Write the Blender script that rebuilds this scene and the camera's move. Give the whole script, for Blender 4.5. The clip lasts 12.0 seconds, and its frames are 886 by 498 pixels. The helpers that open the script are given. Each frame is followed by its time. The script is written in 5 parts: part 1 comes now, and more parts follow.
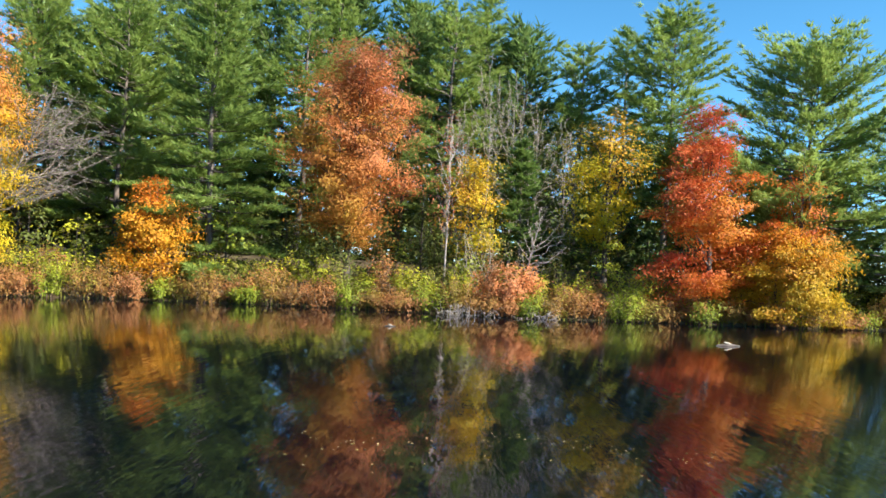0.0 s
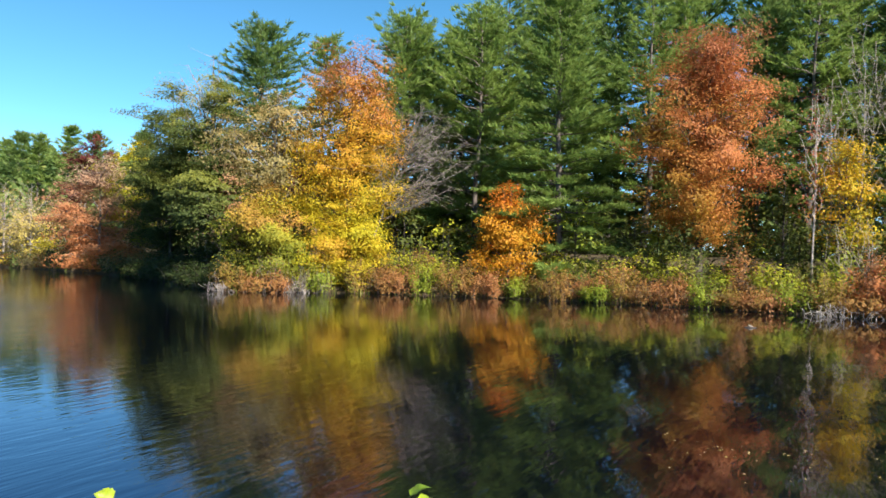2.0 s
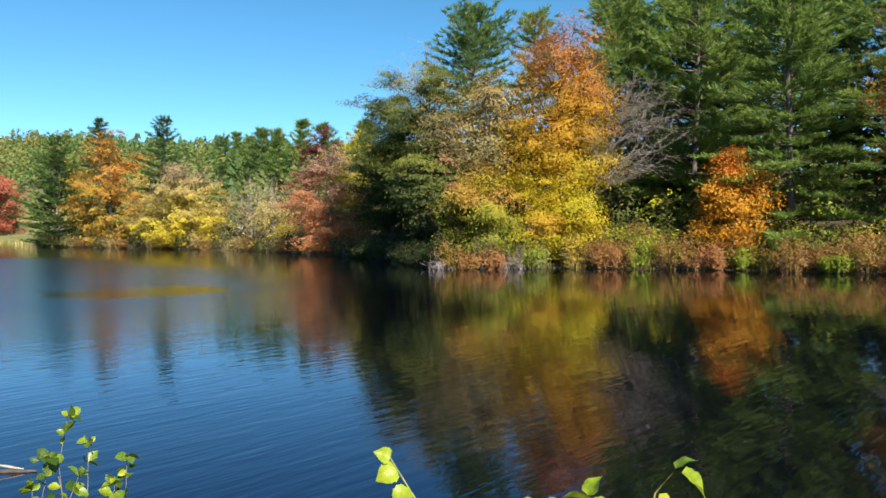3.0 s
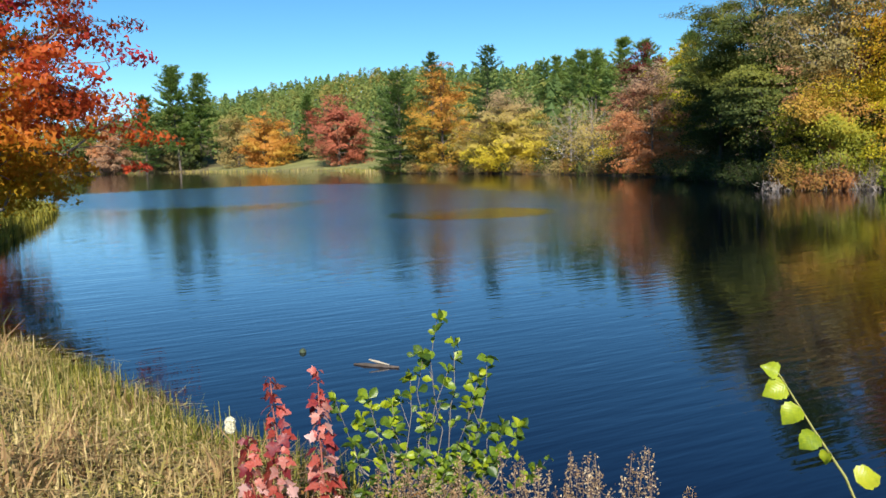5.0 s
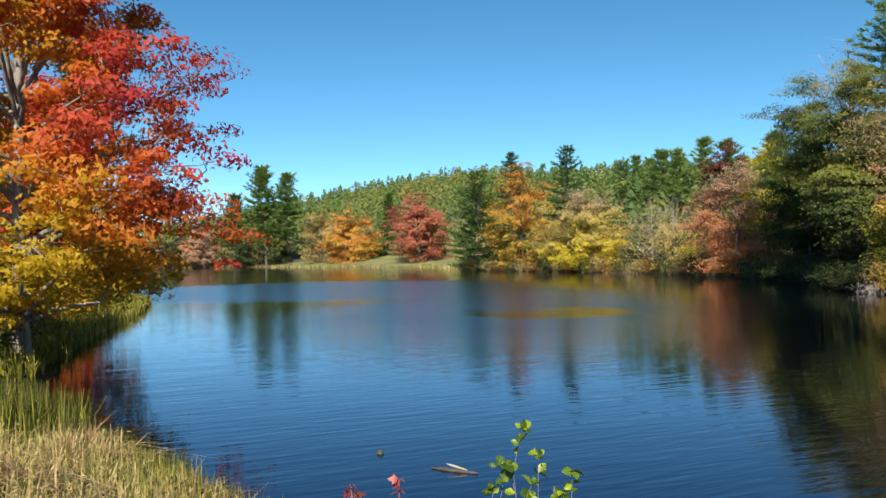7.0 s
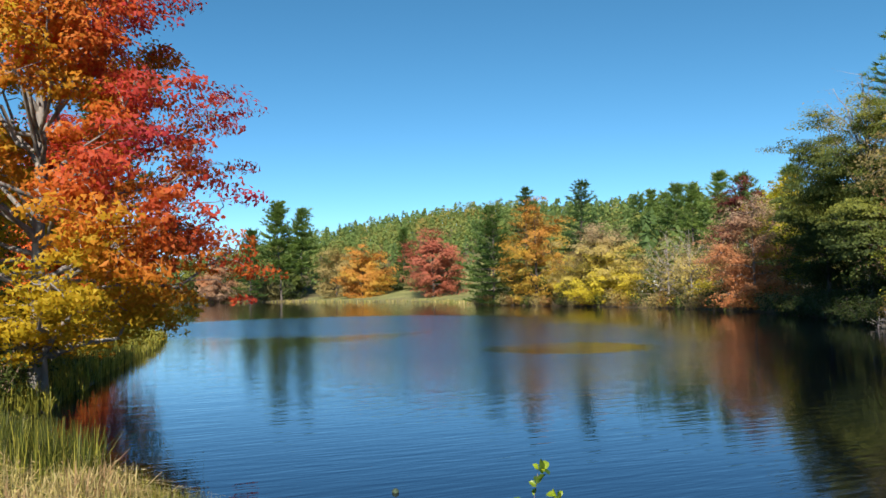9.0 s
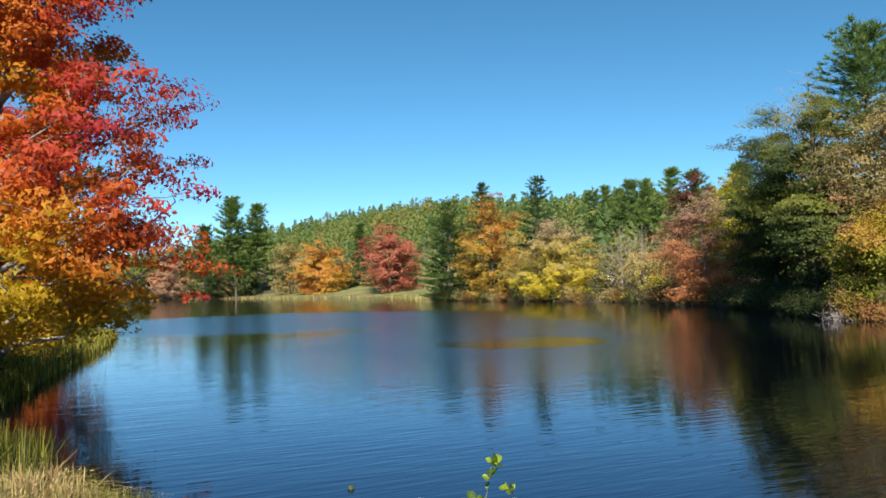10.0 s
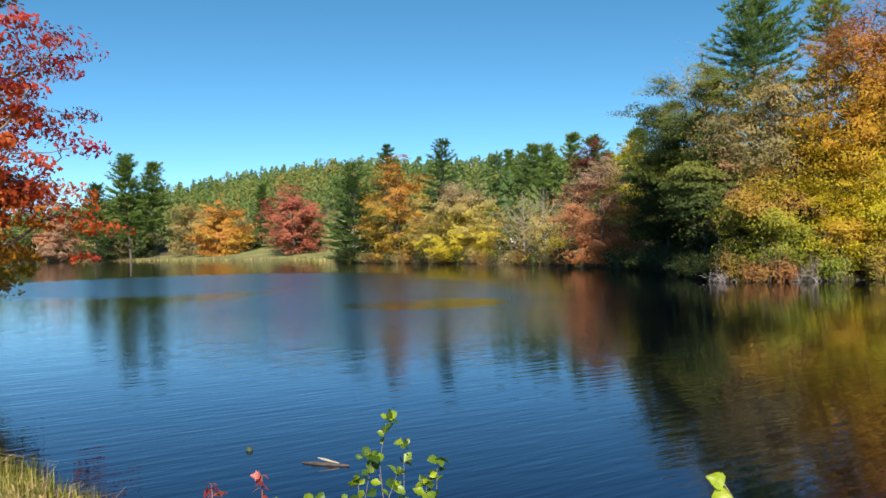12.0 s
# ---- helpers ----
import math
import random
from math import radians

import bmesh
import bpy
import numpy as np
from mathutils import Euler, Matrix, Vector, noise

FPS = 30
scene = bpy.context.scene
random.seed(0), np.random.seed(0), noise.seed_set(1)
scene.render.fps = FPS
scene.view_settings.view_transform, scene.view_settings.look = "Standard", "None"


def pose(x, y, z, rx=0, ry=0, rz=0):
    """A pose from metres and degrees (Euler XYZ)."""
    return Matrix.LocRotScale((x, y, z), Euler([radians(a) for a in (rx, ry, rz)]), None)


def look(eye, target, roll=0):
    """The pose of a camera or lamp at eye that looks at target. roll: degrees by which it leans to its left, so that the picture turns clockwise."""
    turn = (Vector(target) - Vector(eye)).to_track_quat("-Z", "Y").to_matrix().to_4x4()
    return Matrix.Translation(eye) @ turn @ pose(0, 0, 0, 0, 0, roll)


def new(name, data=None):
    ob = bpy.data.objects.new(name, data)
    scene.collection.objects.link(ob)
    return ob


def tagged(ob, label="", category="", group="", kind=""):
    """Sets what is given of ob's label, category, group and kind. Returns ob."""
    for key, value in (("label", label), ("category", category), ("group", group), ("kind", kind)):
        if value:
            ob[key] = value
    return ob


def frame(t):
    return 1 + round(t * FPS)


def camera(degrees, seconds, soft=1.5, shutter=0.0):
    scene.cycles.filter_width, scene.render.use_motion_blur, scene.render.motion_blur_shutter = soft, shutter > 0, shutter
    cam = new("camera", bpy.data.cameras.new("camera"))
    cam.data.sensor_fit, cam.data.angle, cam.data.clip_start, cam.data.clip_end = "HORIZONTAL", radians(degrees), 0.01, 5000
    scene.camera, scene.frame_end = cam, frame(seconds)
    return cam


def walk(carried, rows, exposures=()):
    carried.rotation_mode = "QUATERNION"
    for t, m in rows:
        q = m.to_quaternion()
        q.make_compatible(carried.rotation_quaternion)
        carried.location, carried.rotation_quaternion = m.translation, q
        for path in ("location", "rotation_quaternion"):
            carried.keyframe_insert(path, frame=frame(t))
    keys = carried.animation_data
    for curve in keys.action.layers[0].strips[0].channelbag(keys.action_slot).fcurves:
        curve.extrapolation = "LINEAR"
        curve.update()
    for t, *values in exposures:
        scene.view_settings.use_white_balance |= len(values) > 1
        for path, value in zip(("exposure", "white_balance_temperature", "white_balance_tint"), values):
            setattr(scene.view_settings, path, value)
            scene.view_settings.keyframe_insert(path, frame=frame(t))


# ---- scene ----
cam = camera(59.1, 12.0, soft=1.6)
walk(cam, [
    (0.0, pose(-0.000, 0.420, 2.614, 91.61, -2.62, -0.04)),
    (0.5, pose(-0.058, 0.416, 2.611, 91.28, -2.18, 7.85)),
    (1.0, pose(-0.113, 0.404, 2.608, 90.94, -1.89, 15.62)),
    (1.5, pose(-0.151, 0.392, 2.607, 90.78, -1.84, 20.97)),
    (2.0, pose(-0.177, 0.381, 2.605, 90.55, -1.78, 24.94)),
    (2.5, pose(-0.230, 0.352, 2.597, 89.62, -1.29, 33.17)),
    (3.0, pose(-0.273, 0.320, 2.587, 88.54, 0.13, 40.45)),
    (3.5, pose(-0.314, 0.279, 2.569, 86.43, 0.81, 48.24)),
    (3.7, pose(-0.330, 0.260, 2.562, 85.60, 0.97, 51.69)),
    (5.3, pose(-0.380, 0.178, 2.544, 83.57, 1.34, 64.72)),
    (5.5, pose(-0.382, 0.174, 2.548, 84.02, 1.09, 65.42)),
    (6.0, pose(-0.384, 0.170, 2.565, 85.98, 0.87, 66.02)),
    (6.5, pose(-0.388, 0.160, 2.589, 88.68, 1.18, 67.64)),
    (7.0, pose(-0.392, 0.150, 2.604, 90.50, 1.10, 69.12)),
    (9.0, pose(-0.395, 0.143, 2.626, 93.05, 1.21, 70.21)),
    (9.5, pose(-0.392, 0.151, 2.624, 92.77, 1.32, 69.02)),
    (10.0, pose(-0.387, 0.164, 2.623, 92.66, 1.50, 67.05)),
    (10.5, pose(-0.378, 0.183, 2.621, 92.44, 1.55, 64.24)),
    (11.0, pose(-0.376, 0.188, 2.618, 92.07, 1.67, 63.50)),
    (11.5, pose(-0.374, 0.190, 2.609, 91.05, 1.38, 63.08)),
    (12.0, pose(-0.364, 0.209, 2.598, 89.73, 1.31, 60.09)),
], [(0.0, 1.75), (1.5, 1.6), (2.0, 1.36), (2.5, 1.18), (3.5, 0.98), (5.5, 0.82), (9.0, 0.82), (12.0, 0.80)])

# ---------------------------------------------------------------- light
SUN_AZ, SUN_EL = 114.0, 35.0          # clockwise from +Y, and above the horizon
world = bpy.data.worlds.new("sky")
scene.world = world
world.use_nodes = True
wn = world.node_tree
sky = wn.nodes.new("ShaderNodeTexSky")
sky.sky_type = "NISHITA"
sky.sun_disc = False
sky.sun_elevation = radians(SUN_EL)
sky.sun_rotation = radians(SUN_AZ)
sky.air_density = 0.70
sky.dust_density = 0.0
sky.ozone_density = 2.2
sky.altitude = 2200
clear = wn.nodes.new("ShaderNodeHueSaturation")      # clear autumn air: a deeper blue
clear.inputs["Hue"].default_value, clear.inputs["Saturation"].default_value = 0.482, 1.20
wn.links.new(sky.outputs[0], clear.inputs["Color"])
wn.links.new(clear.outputs[0], wn.nodes["Background"].inputs[0])
wn.nodes["Background"].inputs[1].default_value = 0.095
sun_data = bpy.data.lights.new("sun", "SUN")
sun_data.energy, sun_data.angle, sun_data.color = 5.0, radians(0.6), (1.0, 0.93, 0.82)
sun = new("sun", sun_data)
sa, se = radians(SUN_AZ), radians(SUN_EL)
sun.matrix_world = look((math.sin(sa) * math.cos(se) * 100, math.cos(sa) * math.cos(se) * 100, math.sin(se) * 100), (0, 0, 0))


# ---------------------------------------------------------------- materials
def base_mat(name):
    m = bpy.data.materials.new(name)
    m.use_nodes = True
    nt = m.node_tree
    return m, nt, nt.nodes["Principled BSDF"], nt.nodes["Material Output"]


def ramp_node(nt, stops):
    r = nt.nodes.new("ShaderNodeValToRGB")
    el = r.color_ramp.elements
    while len(el) < len(stops):
        el.new(0.5)
    for e, (p, c) in zip(el, stops):
        e.position, e.color = p, (*c, 1)
    return r


def math_node(nt, op, a, b=None, clamp=False):
    n = nt.nodes.new("ShaderNodeMath")
    n.operation, n.use_clamp = op, clamp
    for i, v in enumerate((a, b)):
        if v is None:
            continue
        if isinstance(v, (int, float)):
            n.inputs[i].default_value = v
        else:
            nt.links.new(v, n.inputs[i])
    return n.outputs[0]


def leaf_mat(name, colours, through_light=0.38, rough=0.6, spread=0.09):
    """Foliage: a ramp of leaf colours over the leaf's own tone, every leaf a little lighter or darker than the next."""
    m, nt, bsdf, out = base_mat(name)
    at = nt.nodes.new("ShaderNodeAttribute")
    at.attribute_name = "tone"
    n = len(colours)
    r = ramp_node(nt, [(i / max(1, n - 1), c) for i, c in enumerate(colours)])
    nt.links.new(at.outputs["Fac"], r.inputs[0])
    geo = nt.nodes.new("ShaderNodeNewGeometry")
    hsv = nt.nodes.new("ShaderNodeHueSaturation")
    v = math_node(nt, "MULTIPLY_ADD", geo.outputs["Random Per Island"], spread * 2)
    v.node.inputs[2].default_value = 1.0 - spread
    nt.links.new(v, hsv.inputs["Value"])
    nt.links.new(r.outputs[0], hsv.inputs["Color"])
    nt.links.new(hsv.outputs[0], bsdf.inputs["Base Color"])
    bsdf.inputs["Roughness"].default_value = rough
    bsdf.inputs["Specular IOR Level"].default_value = 0.25
    tr = nt.nodes.new("ShaderNodeBsdfTranslucent")
    nt.links.new(hsv.outputs[0], tr.inputs[0])
    mix = nt.nodes.new("ShaderNodeMixShader")
    mix.inputs[0].default_value = through_light
    nt.links.new(bsdf.outputs[0], mix.inputs[1])
    nt.links.new(tr.outputs[0], mix.inputs[2])
    nt.links.new(mix.outputs[0], out.inputs[0])
    return m


def bark_mat(name, dark, light, scale=6.0, stretch=0.25, bump=0.4):
    m, nt, bsdf, out = base_mat(name)
    co = nt.nodes.new("ShaderNodeTexCoord")
    mp = nt.nodes.new("ShaderNodeMapping")
    mp.inputs["Scale"].default_value = (1, 1, stretch)
    nt.links.new(co.outputs["Object"], mp.inputs[0])
    no = nt.nodes.new("ShaderNodeTexNoise")
    no.inputs["Scale"].default_value, no.inputs["Detail"].default_value = scale, 6
    nt.links.new(mp.outputs[0], no.inputs["Vector"])
    r = ramp_node(nt, [(0.3, dark), (0.7, light)])
    nt.links.new(no.outputs[0], r.inputs[0])
    nt.links.new(r.outputs[0], bsdf.inputs["Base Color"])
    bsdf.inputs["Roughness"].default_value = 0.9
    bp = nt.nodes.new("ShaderNodeBump")
    bp.inputs["Strength"].default_value, bp.inputs["Distance"].default_value = bump, 0.03
    nt.links.new(no.outputs[0], bp.inputs["Height"])
    nt.links.new(bp.outputs[0], bsdf.inputs["Normal"])
    return m


BARK_PINE = bark_mat("pine_bark", (0.05, 0.04, 0.035), (0.16, 0.13, 0.11))
BARK_GREY = bark_mat("grey_bark", (0.10, 0.09, 0.08), (0.30, 0.27, 0.24))
BARK_DARK = bark_mat("dark_bark", (0.03, 0.025, 0.02), (0.10, 0.08, 0.07))
BARK_PALE = bark_mat("pale_bark", (0.22, 0.18, 0.15), (0.48, 0.42, 0.37))
TWIG_GREY = bark_mat("grey_twig", (0.20, 0.17, 0.15), (0.40, 0.34, 0.30), 3, 1)
TWIG_PALE = bark_mat("pale_twig", (0.12, 0.10, 0.085), (0.25, 0.21, 0.18), 3, 1)
TWIG_BROWN = bark_mat("brown_twig", (0.14, 0.09, 0.06), (0.30, 0.20, 0.13), 3, 1)

# both needle ramps run from a shaded to a sunlit green
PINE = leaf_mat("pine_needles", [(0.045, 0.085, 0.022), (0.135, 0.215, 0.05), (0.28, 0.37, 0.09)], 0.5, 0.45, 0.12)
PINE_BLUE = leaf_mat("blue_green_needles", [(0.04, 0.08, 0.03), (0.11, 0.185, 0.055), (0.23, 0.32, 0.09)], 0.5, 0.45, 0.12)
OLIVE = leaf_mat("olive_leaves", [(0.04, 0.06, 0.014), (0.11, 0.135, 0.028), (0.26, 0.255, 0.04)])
ORANGE = leaf_mat("orange_leaves", [(0.38, 0.29, 0.035), (0.47, 0.23, 0.04), (0.49, 0.18, 0.05), (0.47, 0.19, 0.09)])
AMBER = leaf_mat("amber_leaves", [(0.45, 0.30, 0.02), (0.60, 0.27, 0.02), (0.55, 0.17, 0.02)])
RED = leaf_mat("red_leaves", [(0.50, 0.33, 0.02), (0.58, 0.22, 0.02), (0.52, 0.13, 0.03), (0.46, 0.075, 0.035)])
YELLOW = leaf_mat("yellow_leaves", [(0.16, 0.20, 0.02), (0.38, 0.36, 0.02), (0.54, 0.43, 0.02), (0.54, 0.31, 0.03)])
GOLD = leaf_mat("gold_leaves", [(0.37, 0.34, 0.02), (0.52, 0.38, 0.02), (0.54, 0.29, 0.02), (0.50, 0.20, 0.06)])
BEIGE = leaf_mat("beige_leaves", [(0.19, 0.165, 0.055), (0.33, 0.26, 0.10), (0.44, 0.30, 0.10)], 0.35)
RUSSET = leaf_mat("russet_leaves", [(0.38, 0.30, 0.22), (0.44, 0.25, 0.14), (0.54, 0.21, 0.075)])
FADED = leaf_mat("faded_yellow_leaves", [(0.62, 0.49, 0.03), (0.58, 0.46, 0.05), (0.44, 0.34, 0.12), (0.38, 0.27, 0.15)])
OCHRE = leaf_mat("ochre_leaves", [(0.30, 0.27, 0.05), (0.50, 0.32, 0.045), (0.56, 0.24, 0.05)])
MIXED = leaf_mat("yellow_green_leaves", [(0.14, 0.17, 0.02), (0.30, 0.30, 0.03), (0.46, 0.36, 0.03), (0.46, 0.24, 0.06)])
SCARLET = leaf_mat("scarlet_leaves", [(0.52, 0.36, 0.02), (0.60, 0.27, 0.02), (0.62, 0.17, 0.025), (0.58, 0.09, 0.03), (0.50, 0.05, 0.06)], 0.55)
PINKRED = leaf_mat("pink_red_leaves", [(0.42, 0.18, 0.09), (0.43, 0.13, 0.075), (0.47, 0.16, 0.10)])
MAROON = leaf_mat("maroon_leaves", [(0.12, 0.03, 0.03), (0.20, 0.05, 0.04)])
BRUSH = leaf_mat("brush_leaves", [(0.24, 0.24, 0.03), (0.31, 0.17, 0.045), (0.38, 0.16, 0.06)])
LIME = leaf_mat("lime_leaves", [(0.10, 0.15, 0.02), (0.27, 0.32, 0.03), (0.48, 0.44, 0.03)])
FOREST = leaf_mat("hill_leaves", [(0.11, 0.175, 0.055), (0.17, 0.24, 0.065), (0.24, 0.285, 0.075), (0.31, 0.30, 0.08), (0.38, 0.30, 0.07), (0.40, 0.20, 0.08)], 0.5, spread=0.08)
DRYGRASS = leaf_mat("dry_grass_blades", [(0.15, 0.18, 0.03), (0.38, 0.31, 0.09), (0.54, 0.43, 0.20), (0.33, 0.21, 0.10)], 0.3, 0.6, 0.3)
REED = leaf_mat("reed_blades", [(0.03, 0.045, 0.008), (0.12, 0.125, 0.018), (0.36, 0.32, 0.05)], 0.3, 0.5, 0.3)


def ground_mat():
    m, nt, bsdf, out = base_mat("ground_soil_and_grass")
    co = nt.nodes.new("ShaderNodeTexCoord")
    a = nt.nodes.new("ShaderNodeTexNoise")
    a.inputs["Scale"].default_value, a.inputs["Detail"].default_value = 0.08, 8
    b = nt.nodes.new("ShaderNodeTexNoise")
    b.inputs["Scale"].default_value, b.inputs["Detail"].default_value = 3.0, 8
    for n in (a, b):
        nt.links.new(co.outputs["Object"], n.inputs["Vector"])
    mixv = math_node(nt, "ADD", math_node(nt, "MULTIPLY", a.outputs[0], 0.5), math_node(nt, "MULTIPLY", b.outputs[0], 0.5))
    r = ramp_node(nt, [(0.35, (0.035, 0.026, 0.014)), (0.5, (0.085, 0.06, 0.028)), (0.65, (0.15, 0.11, 0.05))])
    g = ramp_node(nt, [(0.35, (0.14, 0.16, 0.04)), (0.5, (0.25, 0.26, 0.075)), (0.65, (0.34, 0.33, 0.12))])
    nt.links.new(mixv, r.inputs[0])
    nt.links.new(mixv, g.inputs[0])
    at = nt.nodes.new("ShaderNodeAttribute")
    at.attribute_name = "tone"
    mx = nt.nodes.new("ShaderNodeMix")
    mx.data_type = "RGBA"
    nt.links.new(at.outputs["Fac"], mx.inputs["Factor"])
    nt.links.new(r.outputs[0], mx.inputs[6])
    nt.links.new(g.outputs[0], mx.inputs[7])
    nt.links.new(mx.outputs[2], bsdf.inputs["Base Color"])
    bsdf.inputs["Roughness"].default_value = 0.95
    bp = nt.nodes.new("ShaderNodeBump")
    bp.inputs["Strength"].default_value, bp.inputs["Distance"].default_value = 0.6, 0.08
    nt.links.new(b.outputs[0], bp.inputs["Height"])
    nt.links.new(bp.outputs[0], bsdf.inputs["Normal"])
    return m


def water_mat():
    """Pond water: dark body, sharp mirror near the wooded shores, a light breeze on the open middle."""
    m, nt, bsdf, out = base_mat("pond_water")
    bsdf.inputs["Base Color"].default_value = (0.0010, 0.0014, 0.0036, 1)
    bsdf.inputs["IOR"].default_value = 1.72
    bsdf.inputs["Specular Tint"].default_value = (0.26, 0.34, 1.0, 1)
    co = nt.nodes.new("ShaderNodeTexCoord")

    def noise_tex(scale, detail, sx, sy, rot=25.0):
        mp = nt.nodes.new("ShaderNodeMapping")
        mp.inputs["Rotation"].default_value = (0, 0, radians(rot))
        mp.inputs["Scale"].default_value = (sx, sy, 1)
        nt.links.new(co.outputs["Object"], mp.inputs[0])
        n = nt.nodes.new("ShaderNodeTexNoise")
        n.inputs["Scale"].default_value, n.inputs["Detail"].default_value = scale, detail
        nt.links.new(mp.outputs[0], n.inputs["Vector"])
        return n.outputs[0]

    sep = nt.nodes.new("ShaderNodeSeparateXYZ")
    nt.links.new(co.outputs["Object"], sep.inputs[0])

    def ellipse(cx, cy, rx, ry, turn):
        """1 at the centre of an ellipse on the water, 0 on its rim, less outside."""
        dx, dy = math_node(nt, "SUBTRACT", sep.outputs["X"], cx), math_node(nt, "SUBTRACT", sep.outputs["Y"], cy)
        c, q = math.cos(radians(turn)), math.sin(radians(turn))
        u = math_node(nt, "ADD", math_node(nt, "MULTIPLY", dx, c / rx), math_node(nt, "MULTIPLY", dy, q / rx))
        w = math_node(nt, "ADD", math_node(nt, "MULTIPLY", dx, -q / ry), math_node(nt, "MULTIPLY", dy, c / ry))
        return math_node(nt, "SUBTRACT", 1.0, math_node(nt, "SQRT", math_node(nt, "ADD", math_node(nt, "MULTIPLY", u, u), math_node(nt, "MULTIPLY", w, w))))

    ripple = noise_tex(6.0, 2.0, 1.0, 0.16)
    swell = noise_tex(1.1, 2.0, 1.0, 0.25, 35)
    height = math_node(nt, "ADD", math_node(nt, "MULTIPLY", ripple, 0.46), math_node(nt, "MULTIPLY", swell, 0.5))
    patch = math_node(nt, "SUBTRACT", noise_tex(0.06, 3.0, 1.0, 0.4, 60), 0.5)
    # a breeze ruffles the open middle of the pond; the sheltered shores and one patch within it stay calm
    broad = math_node(nt, "MULTIPLY", ellipse(-66.0, 15.0, 24.0, 21.0, -10.0), 3.5)
    tongue = math_node(nt, "MULTIPLY", ellipse(-40.0, 19.0, 29.0, 12.0, -28.0), 2.2)
    gust = math_node(nt, "ADD", math_node(nt, "MAXIMUM", broad, tongue), math_node(nt, "MULTIPLY", patch, 1.4))
    lull = math_node(nt, "MULTIPLY", ellipse(-31.5, 16.8, 4.0, 4.4, -28.0), 4.0, clamp=True)
    wind = math_node(nt, "SUBTRACT", gust, lull, clamp=True)
    bp = nt.nodes.new("ShaderNodeBump")
    bp.inputs["Distance"].default_value = 0.035
    st = math_node(nt, "MULTIPLY_ADD", wind, 0.45)
    st.node.inputs[2].default_value = 0.34
    nt.links.new(st, bp.inputs["Strength"])
    nt.links.new(height, bp.inputs["Height"])
    nt.links.new(bp.outputs[0], bsdf.inputs["Normal"])
    ro = math_node(nt, "MULTIPLY_ADD", wind, 0.17)
    ro.node.inputs[2].default_value = 0.03
    nt.links.new(ro, bsdf.inputs["Roughness"])
    return m


# ---------------------------------------------------------------- mesh tools
def link_mesh(name, verts, loops, sizes, material, parent=None, tone=None, smooth=False):
    """One mesh object from flat arrays: vertices, corner indices and corners per face."""
    me = bpy.data.meshes.new(name)
    verts = np.asarray(verts, dtype=np.float32).reshape(-1, 3)
    loops = np.asarray(loops, dtype=np.int32).ravel()
    sizes = np.asarray(sizes, dtype=np.int32)
    me.vertices.add(len(verts))
    me.vertices.foreach_set("co", verts.ravel())
    me.loops.add(len(loops))
    me.loops.foreach_set("vertex_index", loops)
    me.polygons.add(len(sizes))
    starts = np.concatenate([[0], np.cumsum(sizes)[:-1]]).astype(np.int32)
    me.polygons.foreach_set("loop_start", starts)
    me.polygons.foreach_set("loop_total", sizes)
    if smooth:
        me.polygons.foreach_set("use_smooth", np.ones(len(sizes), dtype=bool))
    if tone is not None:
        at = me.attributes.new("tone", "FLOAT", "FACE")
        at.data.foreach_set("value", np.clip(np.asarray(tone, dtype=np.float32), 0, 1))
    me.update(calc_edges=True)
    me.validate()
    me.materials.append(material)
    ob = new(name, me)
    if parent is not None:
        ob.parent = parent
    return ob


def unit(v):
    return v / np.maximum(np.linalg.norm(v, axis=-1, keepdims=True), 1e-9)


def leaf_cards(rng, centres, size, aspect=0.6, up=0.5, fold=0.2, out=None):
    """Folded four-cornered leaves round the given centres. Returns vertices in groups of four."""
    n = len(centres)
    nrm = rng.normal(size=(n, 3))
    nrm[:, 2] += up
    if out is not None:
        nrm += out
    nrm = unit(nrm)
    t = rng.normal(size=(n, 3))
    t = unit(t - nrm * np.sum(t * nrm, 1, keepdims=True))
    b = np.cross(nrm, t)
    s = (size * rng.uniform(0.7, 1.3, n))[:, None]
    v = np.empty((n, 4, 3))
    v[:, 0] = centres - t * s
    v[:, 1] = centres - b * s * aspect + nrm * s * fold
    v[:, 2] = centres + t * s
    v[:, 3] = centres + b * s * aspect + nrm * s * fold
    return v


def tri_leaves(rng, centres, size, up=0.5, out=None):
    """Small pointed leaves, one triangle each, for crowns that stay far off."""
    n = len(centres)
    nrm = rng.normal(size=(n, 3)) * 0.5
    nrm[:, 2] += up
    if out is not None:
        nrm += out
    nrm = unit(nrm)
    t = rng.normal(size=(n, 3))
    t = unit(t - nrm * np.sum(t * nrm, 1, keepdims=True))
    b = np.cross(nrm, t)
    s = (size * rng.uniform(0.7, 1.3, n))[:, None]
    v = np.empty((n, 3, 3))
    v[:, 0], v[:, 1], v[:, 2] = centres - t * s - b * s * 0.72, centres - t * s + b * s * 0.72, centres + t * s * 1.1
    return v


def tri_object(name, v, tone, material, parent=None):
    n = len(v)
    return link_mesh(name, v.reshape(-1, 3), np.arange(3 * n), np.full(n, 3), material, parent, tone)


def card_object(name, v, tone, material, parent=None):
    n = len(v)
    return link_mesh(name, v.reshape(-1, 3), np.arange(4 * n), np.full(n, 4), material, parent, tone)


